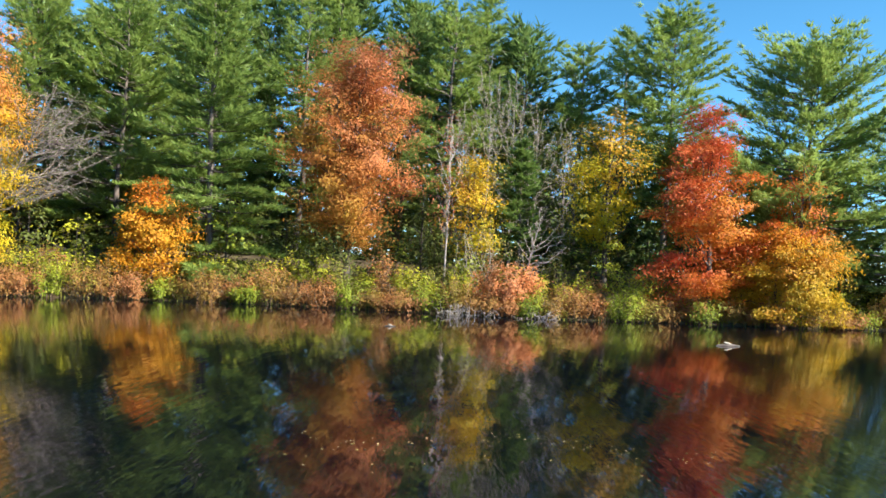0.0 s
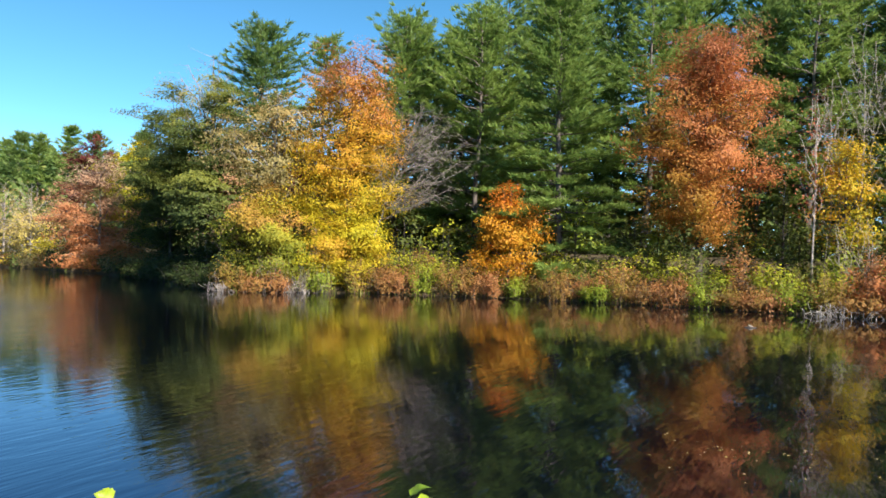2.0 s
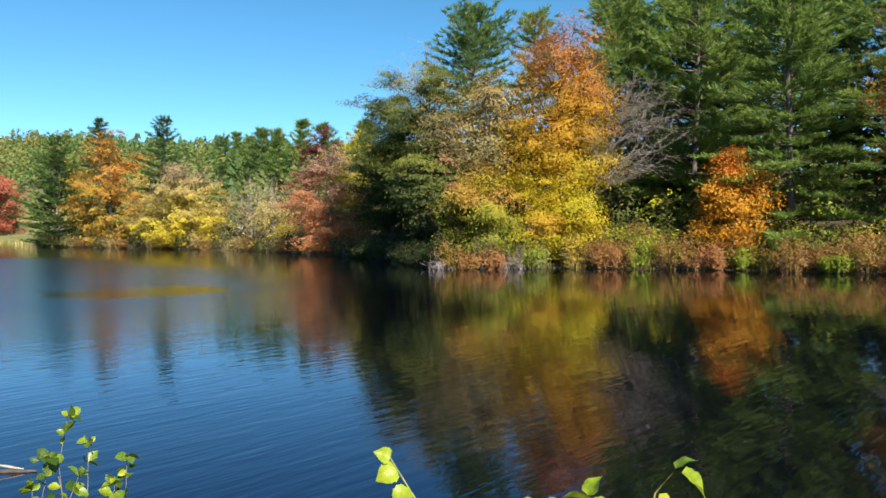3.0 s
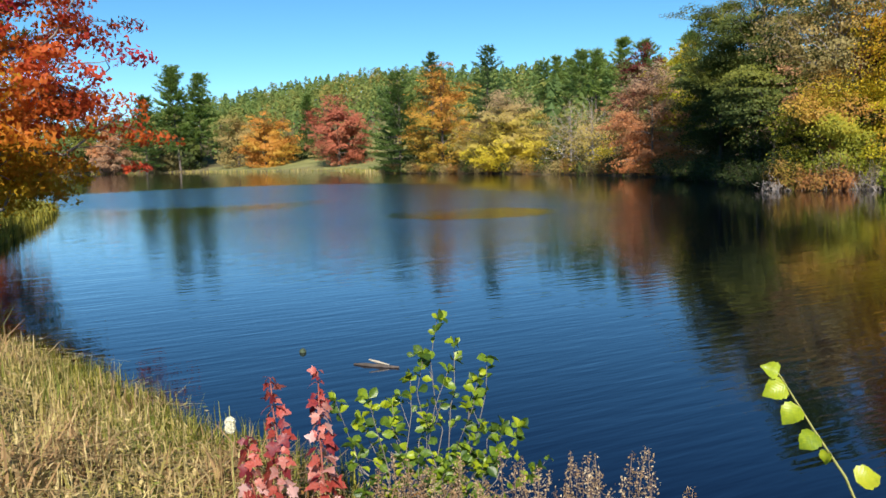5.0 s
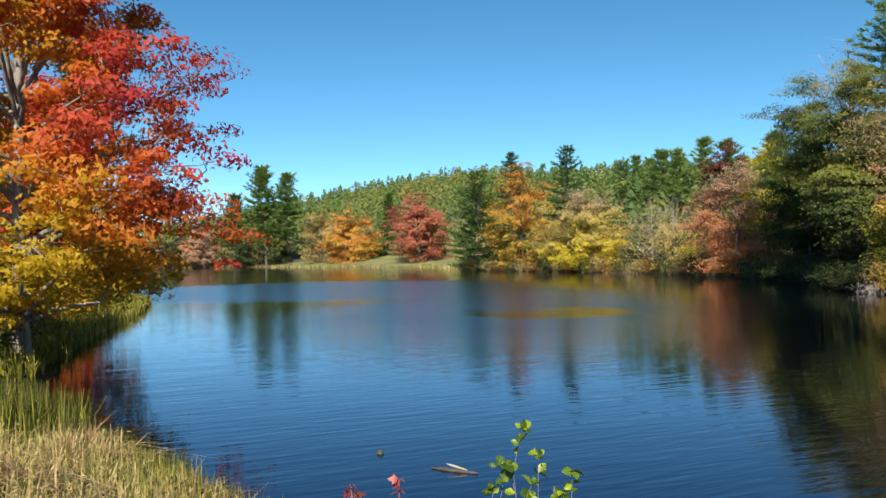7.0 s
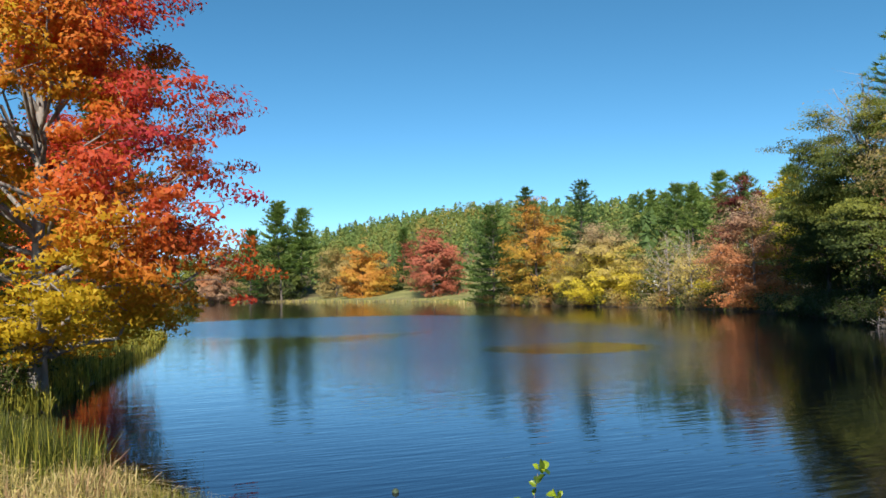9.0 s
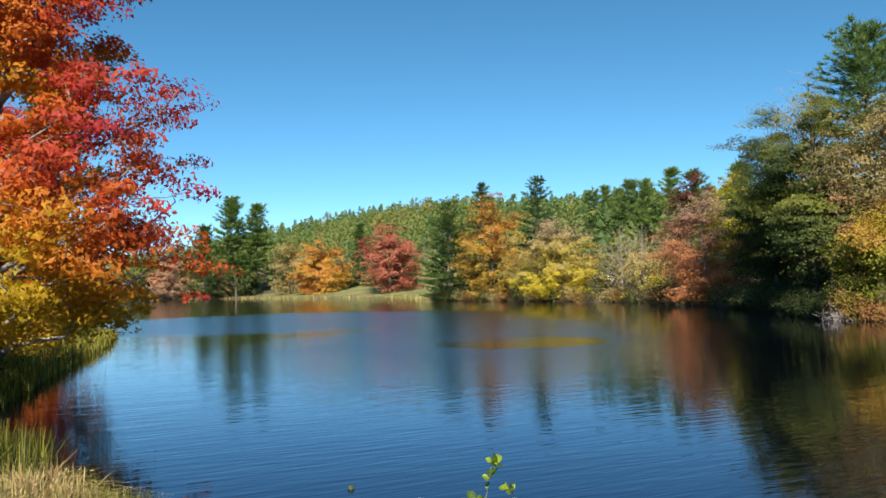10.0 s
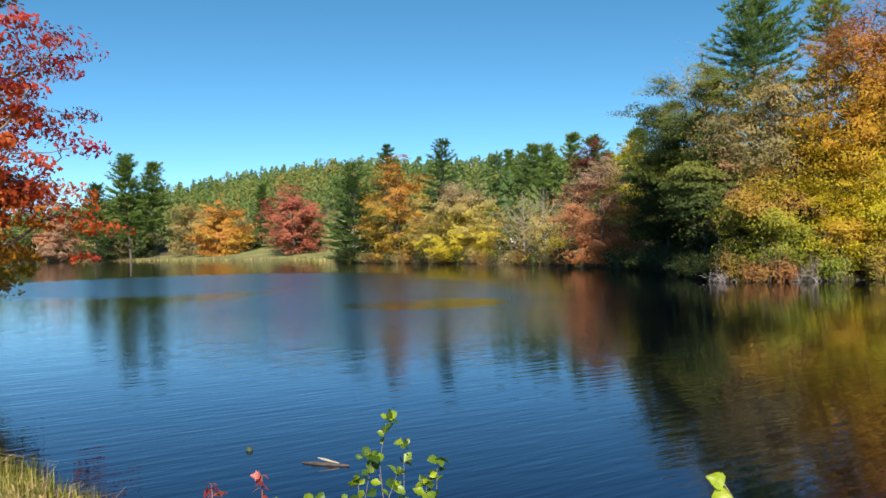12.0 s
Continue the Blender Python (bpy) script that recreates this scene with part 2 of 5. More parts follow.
def needle_strips(rng, starts, axis, length, half):
    """Narrow needle sprays: one tapering piece each, from 'starts' along 'axis'."""
    n = len(starts)
    side = unit(np.cross(axis, rng.normal(size=(n, 3)) * 0.7 + np.array([0, 0, 1.4])))
    L = (length * rng.uniform(0.7, 1.3, n))[:, None]
    v = np.empty((n, 3, 3))
    v[:, 0], v[:, 1], v[:, 2] = starts - side * half, starts + side * half, starts + axis * L
    return v


class Tubes:
    """Collects tapered tubes (trunks, limbs, stems) for one mesh."""

    def __init__(self):
        self.v, self.f, self.n = [], [], 0

    def add(self, pts, radii, sides=5):
        pts = np.asarray(pts, float)
        k = len(pts)
        d = np.gradient(pts, axis=0)
        d = unit(d)
        ref = np.where(np.abs(d[:, 2:3]) > 0.9, np.array([[1.0, 0, 0]]), np.array([[0, 0, 1.0]]))
        a = unit(np.cross(d, ref))
        b = np.cross(d, a)
        ang = np.arange(sides) * 2 * np.pi / sides
        ring = pts[:, None] + np.asarray(radii, float)[:, None, None] * (np.cos(ang)[None, :, None] * a[:, None] + np.sin(ang)[None, :, None] * b[:, None])
        self.v.append(ring.reshape(-1, 3))
        i = np.arange(sides)
        j = (i + 1) % sides
        for r in range(k - 1):
            o = self.n + r * sides
            self.f.append(np.stack([o + i, o + j, o + sides + j, o + sides + i], 1))
        self.n += k * sides

    def make(self, name, material, parent=None):
        f = np.concatenate(self.f)
        return link_mesh(name, np.concatenate(self.v), f, np.full(len(f), 4), material, parent, smooth=True)


def bent(p0, p1, rng, sag=0.0, wob=0.06, k=5):
    """A slightly crooked line from p0 to p1."""
    p0, p1 = np.asarray(p0, float), np.asarray(p1, float)
    s = np.linspace(0, 1, k)[:, None]
    L = np.linalg.norm(p1 - p0)
    w = rng.normal(size=(k, 3)) * wob * L
    w[0] = w[-1] = 0
    p = p0 + (p1 - p0) * s + w * np.sin(np.pi * s)
    p[:, 2] += (sag * L * np.sin(np.pi * s))[:, 0]
    return p


def thing(name, x, y, z, label, category, group="", kind=""):
    e = new(name)
    e.empty_display_size = 0.3
    e.location = (x, y, z)
    return tagged(e, label, category, group, kind)


def part(name, ob, parent, label=""):
    ob.parent = parent
    if label:
        ob["label"] = label
    return ob


# ---------------------------------------------------------------- ground and pond
POND = np.array([(29, 52.3), (45, 58), (70, 56), (80, 35), (60, 10), (30, 3.6), (8, 3.4), (0, 3.2), (-2.5, 2.9), (-4.6, 2.15), (-7.6, 1.15),
                 (-10.0, 0.35), (-12.5, -0.7), (-14.5, -2.4), (-18, -3.2), (-20.5, -2.4), (-24.5, -2.0), (-29, -1.7), (-36, -0.9), (-43, -0.1), (-52, 0.4),
                 (-54, -4), (-75, -14), (-130, -20), (-200, -18), (-270, -8), (-300, 8.5), (-257, 37), (-203, 51.5), (-183, 62),
                 (-140, 56), (-118, 52), (-94, 55.7), (-76.5, 56.4), (-60, 53.3), (-47.5, 48), (-38, 42), (-32.5, 39), (-27.5, 44.6),
                 (-18.6, 48.8), (-6.4, 49.4), (4, 47.4), (15, 49.6), (24, 50.2)], float)


def shore_distance(p):
    """Metres from the pond's edge: positive on land, negative in the water."""
    p = np.asarray(p, float).reshape(-1, 2)
    best = np.full(len(p), 1e9)
    inside = np.zeros(len(p), bool)
    m = len(POND)
    for i in range(m):
        a, b = POND[i], POND[(i + 1) % m]
        ab = b - a
        s = np.clip(((p - a) @ ab) / (ab @ ab), 0, 1)
        best = np.minimum(best, np.hypot(*(p - a - s[:, None] * ab).T))
        cross = ((a[1] > p[:, 1]) != (b[1] > p[:, 1])) & (p[:, 0] < (b[0] - a[0]) * (p[:, 1] - a[1]) / (b[1] - a[1] + 1e-12) + a[0])
        inside ^= cross
    return np.where(inside, -best, best)


HILLS = [(-451, 166, 28, 85), (-377, 208, 11, 85), (-288, 200, 10, 80), (-221, 172, 7, 75), (-440, 96, -5, 85), (-418, 40, 8, 85), (-140, 150, 5, 75)]


def ground_z(x, y):
    x, y = np.atleast_1d(np.asarray(x, float)), np.atleast_1d(np.asarray(y, float))
    d = shore_distance(np.stack([x, y], 1))
    r = np.hypot(x, y)
    near = np.clip(0.30 * d, -1.5, 1.15)                              # the bank on which the camera stands
    wood = np.where(d < 0, 0.3 * d, np.minimum(0.28 * d, 0.5 + 0.16 * d)).clip(-1.5, 3.2)
    far = np.where(d < 0, 0.2 * d, 0.10 * d).clip(-1.5, 1.0) + 0.012 * np.clip(d - 20, 0, 200)
    wn_ = np.clip(1 - (r - 12) / 10, 0, 1)
    wf = np.clip((r - 85) / 40, 0, 1)
    z = near * wn_ + (1 - wn_) * (wood * (1 - wf) + far * wf)
    for hx, hy, h, s in HILLS:
        z = z + h * np.exp(-((x - hx) ** 2 + (y - hy) ** 2) / (2 * s * s)) * np.clip((d - 10) / 60, 0, 1)
    return z


def build_ground():
    radii = np.concatenate([[0.3], np.geomspace(0.8, 3500, 115)])
    na = 360
    ang = np.arange(na) * 2 * np.pi / na
    x = (radii[:, None] * np.cos(ang)).ravel()
    y = (radii[:, None] * np.sin(ang)).ravel()
    z = ground_z(x, y)
    z += np.array([noise.noise((a * 0.35, b * 0.35, 0)) for a, b in zip(x, y)]) * 0.08
    i, j = np.meshgrid(np.arange(len(radii) - 1), np.arange(na), indexing="ij")
    i, j = i.ravel(), j.ravel()
    k = (j + 1) % na
    f = np.stack([i * na + j, (i + 1) * na + j, (i + 1) * na + k, i * na + k], 1)
    cap = list(range(na))
    loops = np.concatenate([f.ravel(), np.array(cap)])
    sizes = np.concatenate([np.full(len(f), 4), [na]])
    d = shore_distance(np.stack([x, y], 1))
    meadow = ((x < -150) & (x > -262) & (y > 40) & (y < 112) & (d > 1.5) & (d < 70)).astype(float)
    lawn = np.clip((13 - np.hypot(x, y)) / 4, 0, 1) * np.clip((d - 0.6) / 1.0, 0, 1)
    tone = np.maximum(meadow * 0.7, lawn * 0.3)
    tone = np.concatenate([tone[f].mean(1), [0.3]])
    ob = link_mesh("ground", np.stack([x, y, z], 1), loops, sizes, ground_mat(), tone=tone, smooth=True)
    tagged(ob, "earth banks and wooded hills covered in dry grass", "ground", kind="structure")


def build_water():
    x0, x1, y0, y1 = -330, 95, -40, 80
    ob = link_mesh("water", [(x0, y0, 0), (x1, y0, 0), (x1, y1, 0), (x0, y1, 0)], [0, 1, 2, 3], [4], water_mat())
    tagged(ob, "dark still pond mirroring the autumn trees", "pond", kind="structure")


build_ground()
build_water()


# ---------------------------------------------------------------- trees
def crown_profile(u, m=0.42):
    k = np.where(u > m, (u - m) / (1 - m), (m - u) / m)
    return np.clip(1 - k ** 2.2, 0.02, 1) ** 0.6


def broadleaf(name, x, y, top, low, radius, material, label, category="tree", seed=0, clusters=300, per=36, leaf=0.2, spread=0.62,
              tone=(0.3, 0.8), side=(0.0, 0.0), bark=None, trunk_r=None, lean=(0, 0), widest=0.42, limbs=16, group="", hollow=0.3, flat=0.42, pads=0.8, base=None, lobe=0.17, reach_low=0.62, sink=1.0, far=1.08, patchy=0.10, twig=0.02, taper=1.0):
    """A broad-leaved tree: tapered trunk, limbs and twigs, and a crown of separate leaves in level, uneven sprays."""
    if per >= 16:
        clusters, per = int(clusters * pads), int(1.25 * per / pads)
        leaf *= 0.95
    rng = np.random.default_rng(seed)
    bark = bark or BARK_DARK
    gz = float(ground_z(x, y)[0]) - 0.05 if base is None else base
    H = top - gz
    zb, zt = low - gz, H
    root = thing(name, x, y, gz, label, category, group)
    tr = trunk_r or 0.016 * H
    lx, ly = lean
    tubes = Tubes()
    k = 8
    s = np.linspace(0, 1, k)
    wob = np.cumsum(rng.normal(size=(k, 2)) * 0.02 * H / k, 0)
    wob -= wob[0]
    trunk = np.stack([-lx * (1 - s) + wob[:, 0], -ly * (1 - s) + wob[:, 1], s * (zb + 0.85 * (zt - zb))], 1)
    tubes.add(trunk, tr * (1 - 0.85 * s) * (1 + 0.5 * np.exp(-s * 25)), 8)
    # limbs reach out to an uneven envelope; the leaf tufts gather round their outer parts
    nl = limbs + 4
    lu = ((np.arange(nl) + rng.uniform(0.1, 0.9, nl)) / nl) ** sink
    la = np.arange(nl) * 2.399963 + rng.normal(size=nl) * 0.35
    lr = radius * crown_profile(lu, widest) ** taper * rng.uniform(reach_low, far, nl)
    tips = np.stack([lr * np.cos(la), lr * np.sin(la), zb + lu * (zt - zb) * 0.97], 1)
    tips[-1] = (trunk[-1, 0], trunk[-1, 1], zt * 0.98)
    lines = []
    for i in range(nl):
        t0 = np.clip(lu[i] * 0.72 - 0.12 * rng.uniform(), 0.0, 0.85)
        z0 = min(zb * 0.75 + t0 * (zt - zb), tips[i, 2] - 0.1)
        p0 = np.array([np.interp(z0, trunk[:, 2], trunk[:, 0]), np.interp(z0, trunk[:, 2], trunk[:, 1]), z0])
        pts = bent(p0, tips[i], rng, -0.05, 0.05, 7)
        tubes.add(pts, np.linspace(tr * 0.45 * (1 - 0.65 * t0), 0.016, 7), 5)
        lines.append(pts)
    lines = np.array(lines)
    reach = np.linalg.norm(lines[:, -1] - lines[:, 0], axis=1) * rng.uniform(0.6, 1.4, nl)
    li = rng.choice(nl, clusters, p=reach / reach.sum())
    f = rng.uniform(hollow, 1.04, clusters) ** 0.8
    q = np.clip(f, 0, 0.999) * 6
    k = q.astype(int)
    on = lines[li, k] + (lines[li, k + 1] - lines[li, k]) * (q - k)[:, None]
    sg = lobe * radius * (0.55 + 0.6 * f) * rng.uniform(0.5, 1.2, clusters)
    c = on + rng.normal(size=(clusters, 3)) * sg[:, None] * np.array([1, 1, 0.6])
    c[:, 2] = np.clip(c[:, 2], min(zb, 0.25) if zb < 0.5 else zb - 0.3, zt)
    limb_tone = rng.normal(size=nl) * patchy
    for i in range(clusters):
        tubes.add(bent(on[i], c[i], rng, 0.03, 0.10, 3), [twig, twig * 0.6, twig * 0.25], 3)
    part("trunk", tubes.make("trunk", bark, root), root)
    if per > 0:
        n = clusters * per
        idx = np.repeat(np.arange(clusters), per)
        size = spread * rng.uniform(0.55, 1.35, clusters)[idx]
        w = rng.normal(size=(n, 3))
        w *= np.minimum(1, 1.9 / np.linalg.norm(w, axis=1))[:, None]
        ax = np.arctan2(c[:, 1], c[:, 0])[idx] + 0.5 * rng.normal(size=clusters)[idx]
        e, g_ = 1.25 * w[:, 0] * size, 0.85 * w[:, 1] * size
        off = np.stack([np.cos(ax) * e - np.sin(ax) * g_, np.sin(ax) * e + np.cos(ax) * g_, w[:, 2] * size * flat - 0.22 * (w[:, 0] ** 2 + w[:, 1] ** 2) * size * 0.5 + rng.normal(size=clusters)[idx] * 0.15 * e], 1)
        p = c[idx] + off
        if zb < 1.0:
            p[:, 2] = np.maximum(p[:, 2], 0.12)
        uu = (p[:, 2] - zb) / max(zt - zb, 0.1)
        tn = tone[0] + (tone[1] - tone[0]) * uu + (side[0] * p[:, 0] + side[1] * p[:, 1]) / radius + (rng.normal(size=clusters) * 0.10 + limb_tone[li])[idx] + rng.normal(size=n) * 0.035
        mid = np.array([0, 0, zb + 0.4 * (zt - zb)])
        facing = unit(p - mid) * 1.7 + w * np.array([0.7, 0.7, 1.2])
        part("crown", tri_object("crown", tri_leaves(rng, p, np.full(n, leaf * 0.5), 0.7, facing), tn, material, root), root)
    return root


def pine(name, x, y, top, low, radius, material, label, category="pine tree", seed=0, gap=1.25, arms=6, pointed=1.0, droop=0.0, tuft=0.5, per=10, fine=0.10,
         group="", bark=None, ragged=0.32, step=0.48, tone=0.5, base=None):
    """A white pine: straight trunk, whorls of level arms, each arm with flat plumes of needle tufts."""
    rng = np.random.default_rng(seed)
    gz = float(ground_z(x, y)[0]) - 0.05 if base is None else base
    H, zb = top - gz, low - gz
    root = thing(name, x, y, gz, label, category, group)
    tubes = Tubes()
    k = 9
    s = np.linspace(0, 1, k)
    wob = np.cumsum(rng.normal(size=(k, 2)) * 0.006 * H, 0)
    wob -= wob[0]
    trunk = np.stack([wob[:, 0], wob[:, 1], s * H * 0.985], 1)
    tubes.add(trunk, 0.0115 * H * (1 - 0.93 * s) + 0.02, 7)
    C, D, T = [], [], []
    z = zb
    while z < H - 0.25:
        u = (z - zb) / (H - zb)
        env = radius * ((1 - u) ** (0.85 * pointed) * 0.93 + 0.07) * (0.72 + 0.28 * min(1, u * 5))
        tx, ty = np.interp(z, trunk[:, 2], trunk[:, 0]), np.interp(z, trunk[:, 2], trunk[:, 1])
        for a in np.arange(arms) * 2 * np.pi / arms + rng.uniform(0, 6.3):
            if rng.uniform() < 0.14:
                continue
            L = env * rng.uniform(1 - ragged * 1.6, 1 + ragged)
            a += rng.normal() * 0.25
            rise = (0.10 + 0.62 * u ** 1.5 - droop * (1 - u)) * L
            q = np.linspace(0, 1, 5)[:, None]
            arm = np.array([tx, ty, z + rng.normal() * 0.12]) + q * np.array([math.cos(a) * L, math.sin(a) * L, 0]) + np.array([0, 0, 1]) * (rise * (0.25 * q + 0.75 * q ** 2))
            arm[1:-1] += rng.normal(size=(3, 3)) * 0.03 * L
            tubes.add(arm, np.linspace(0.012 + 0.011 * L, 0.008, 5), 3)
            # side shoots on both sides spread the arm into a flat plume, with needles all along them
            tint = rng.normal() * 0.08
            m = max(3, int(L * 0.72 / step))
            for k, f in enumerate(np.linspace(0.28, 1.0, m)):
                p = np.array([np.interp(f, q[:, 0], arm[:, i]) for i in range(3)])
                for sd in (-1, 1):
                    b = a + sd * rng.uniform(0.5, 1.0) * (1.15 - 0.8 * f)
                    bl = (0.40 * L * (1.08 - f) + 0.22) * rng.uniform(0.7, 1.25)
                    way = np.array([math.cos(b), math.sin(b), 0.16 + 0.35 * u])
                    for g in np.arange(0.15, 1.01, max(0.12, 0.8 * step / bl)):
                        C.append(p + way * bl * g)
                        D.append(way + np.array([0, 0, 0.12]))
                        # tone paints a shaded interior and sunlit tips along each arm and shoot
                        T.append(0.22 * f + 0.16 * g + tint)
        z += gap * rng.uniform(0.75, 1.25) * (1 - 0.45 * u)
    for f in (0.3, 0.9):
        C.append(trunk[-1] + np.array([0, 0, 0.35 * (f - 0.5)]))
        D.append((0, 0, 1))
        T.append(0.3)
    C, D, T = np.array(C), unit(np.array(D)), np.array(T)
    idx = np.repeat(np.arange(len(C)), per)
    n = len(idx)
    d = unit(D[idx] + rng.normal(size=(n, 3)) * np.array([0.5, 0.5, 0.26]))
    v = needle_strips(rng, C[idx] + rng.normal(size=(n, 3)) * np.array([0.10, 0.10, 0.04]), d, tuft, tuft * fine)
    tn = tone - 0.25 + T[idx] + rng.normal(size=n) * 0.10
    part("trunk", tubes.make("trunk", bark or BARK_PINE, root), root)
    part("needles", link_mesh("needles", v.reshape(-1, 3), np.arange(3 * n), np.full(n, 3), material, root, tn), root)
    return root


def bush(name, x, y, h, w, material, label, seed=0, tone=0.5, leaf=0.13, count=900, category="bush", group="", depth=None, twigs=TWIG_BROWN):
    """A low bush of many stems with leaves along their upper parts."""
    rng = np.random.default_rng(seed)
    gz = max(0.0, float(ground_z(x, y)[0])) - 0.05
    root = thing(name, x, y, gz, label, category, group)
    tubes = Tubes()
    m = 26
    ends = []
    for i in range(m):
        a = rng.uniform(0, 6.3)
        r = math.sqrt(rng.uniform(0, 1))
        tip = np.array([math.cos(a) * r * w * 0.5, math.sin(a) * r * (depth or w) * 0.5, h * (1 - 0.45 * r * r) * rng.uniform(0.75, 1.12)])
        foot = np.array([tip[0] * 0.45, tip[1] * 0.45, 0])
        pts = bent(foot, tip, rng, 0.02, 0.07, 5)
        tubes.add(pts, [0.02, 0.016, 0.012, 0.008, 0.004], 3)
        ends.append(pts)
    part("twigwork", tubes.make("twigwork", twigs, root), root)
    E = np.array(ends)
    i = rng.integers(0, m, count)
    f = rng.uniform(0.15, 1, count)
    q = f * 4
    k = np.minimum(q.astype(int), 3)
    p = E[i, k] + (E[i, k + 1] - E[i, k]) * (q - k)[:, None] + rng.normal(size=(count, 3)) * np.array([0.16, 0.16, 0.10]) * (0.5 + 0.25 * w)
    p[:, 2] = np.abs(p[:, 2])
    v = tri_leaves(rng, p, np.full(count, leaf * 0.5), 0.6, unit(p - np.array([0, 0, 0.2 * h])))
    tn = tone + rng.normal(size=m)[i] * 0.15 + rng.normal(size=count) * 0.08
    part("leaves", tri_object("leaves", v, tn, material, root), root)
    return root


PINE_LABEL = "tall green white pine with level tiered branches"

# the wooded bank across the pond: pines of the back row
BACK = [
    (35.0, 55.5, 14.0, 2.0, 4.0, 31), (40.0, 60.0, 15.0, 2.0, 4.2, 32), (33.0, 63.0, 15.0, 2.0, 4.2, 33),
    (25.6, 56.8, 20.0, 4.0, 5.6, 11), (30.5, 53.8, 15.0, 2.5, 4.0, 12), (18.2, 65.9, 25.2, 9.0, 4.4, 13), (11.5, 69.5, 23.2, 9, 3.0, 14), (16.0, 71.0, 25.4, 9, 2.6, 15),
    (-13.1, 69.2, 27.1, 8, 4.2, 16), (-9.4, 71.8, 27.5, 8, 3.2, 17), (-4.3, 71.3, 25.4, 8, 4.2, 18), (-0.2, 69.4, 26.2, 8, 3.8, 19), (3.5, 73.3, 28.3, 8, 3.0, 20),
    (7.2, 75.1, 25.5, 8, 3.0, 21), (-33.5, 61.9, 23.5, 5, 4.6, 22), (-26.3, 63.1, 24.3, 4, 4.6, 23), (-41.0, 52.2, 20.8, 9, 3.0, 24), (-38.2, 56.3, 20.8, 8, 2.8, 25),
    (-34.3, 63.8, 24.7, 6, 4.4, 26), (-25.2, 67.8, 26.3, 6, 4.6, 27), (-20.5, 68.5, 27.5, 8, 4.0, 28)]
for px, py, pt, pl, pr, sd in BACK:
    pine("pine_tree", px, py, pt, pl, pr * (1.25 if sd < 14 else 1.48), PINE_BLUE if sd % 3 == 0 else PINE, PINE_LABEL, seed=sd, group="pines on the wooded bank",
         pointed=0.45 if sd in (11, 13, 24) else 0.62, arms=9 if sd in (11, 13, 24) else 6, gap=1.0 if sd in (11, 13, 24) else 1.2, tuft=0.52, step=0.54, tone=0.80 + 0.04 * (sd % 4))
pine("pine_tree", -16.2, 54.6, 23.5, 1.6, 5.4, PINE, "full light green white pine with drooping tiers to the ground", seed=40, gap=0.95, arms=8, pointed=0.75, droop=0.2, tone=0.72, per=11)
pine("pine_tree", 5.5, 56.1, 12.0, 3.5, 2.2, PINE, "young green pine among bare grey trees", seed=41, gap=0.7)

# a deeper row of pines that closes the wood
for i in range(22):
    rr = np.random.default_rng(300 + i)
    qx = -52 + i * 3.9 + rr.uniform(-1, 1)
    qt = np.interp(qx, [-52, -44, -36, -20, -5, 8, 14, 24, 32], [12, 14, 24, 32, 31, 25, 17, 13, 13]) * rr.uniform(0.9, 1.0)
    pine("pine_tree", qx, 78 - abs(qx + 10) * 0.28 + rr.uniform(-2, 4), qt, 1.0, rr.uniform(5.4, 6.8), PINE_BLUE if i % 2 else PINE, PINE_LABEL, seed=300 + i, group="pines on the wooded bank",
         tuft=1.0, per=6, step=0.9, gap=1.2, pointed=0.5, tone=0.62)

# broad-leaved trees of the wooded bank
broadleaf("maple_tree", -6.4, 54.9, 19.2, 4.6, 3.7, ORANGE, "large orange maple with a rounded full crown", seed=50, clusters=600, per=110, leaf=0.135, spread=0.66, flat=0.6, tone=(0.32, 1.0), side=(0.15, 0.0), lobe=0.23, hollow=0.2, reach_low=0.8, limbs=24, trunk_r=0.26, lean=(0.4, 0))
broadleaf("maple_tree", 17.2, 50.9, 14.2, 1.0, 3.6, RED, "bright red maple leaning over the water", seed=51, clusters=380, per=88, leaf=0.145, tone=(0.45, 0.92), side=(-0.1, 0.0), widest=0.35)
broadleaf("maple_tree", 23.6, 52.0, 11.8, 3.0, 2.0, RED, "slim orange-pink maple at the water", seed=52, clusters=100, per=60, leaf=0.15, tone=(0.35, 0.7))
broadleaf("maple_tree", 21.4, 50.6, 6.6, 0.5, 3.9, RED, "low spreading orange and yellow maple over the water", seed=53, clusters=300, per=90, leaf=0.14, tone=(-0.15, 0.38), side=(-0.12, 0), widest=0.45)
broadleaf("birch_tree", 11.5, 56.2, 14.9, 5.2, 3.0, YELLOW, "yellow birch with pinkish thinning top", seed=54, clusters=190, per=30, leaf=0.19, tone=(0.55, 0.95), hollow=0.25)
broadleaf("birch_tree", 1.9, 54.4, 10.8, 4.2, 1.9, GOLD, "small golden yellow birch tree", seed=55, clusters=130, per=34, leaf=0.17, tone=(0.3, 0.5))
broadleaf("maple_tree", -18.6, 50.6, 7.9, 1.5, 1.9, AMBER, "small bright orange maple at the shore", seed=56, clusters=140, per=80, leaf=0.145, tone=(0.3, 0.9), widest=0.3)
broadleaf("maple_tree", -30.4, 48.8, 17.6, 3.2, 3.6, GOLD, "tall golden maple turning orange at the top", seed=57, clusters=480, per=96, leaf=0.14, lobe=0.27, flat=0.6, reach_low=0.75, limbs=24, tone=(0.15, 1.05), bark=BARK_DARK)
broadleaf("maple_tree", -28.7, 46.0, 6.4, 0.5, 2.9, YELLOW, "low lemon yellow maple hanging over the water", seed=58, clusters=240, per=104, leaf=0.13, tone=(0.55, 0.8), widest=0.5)
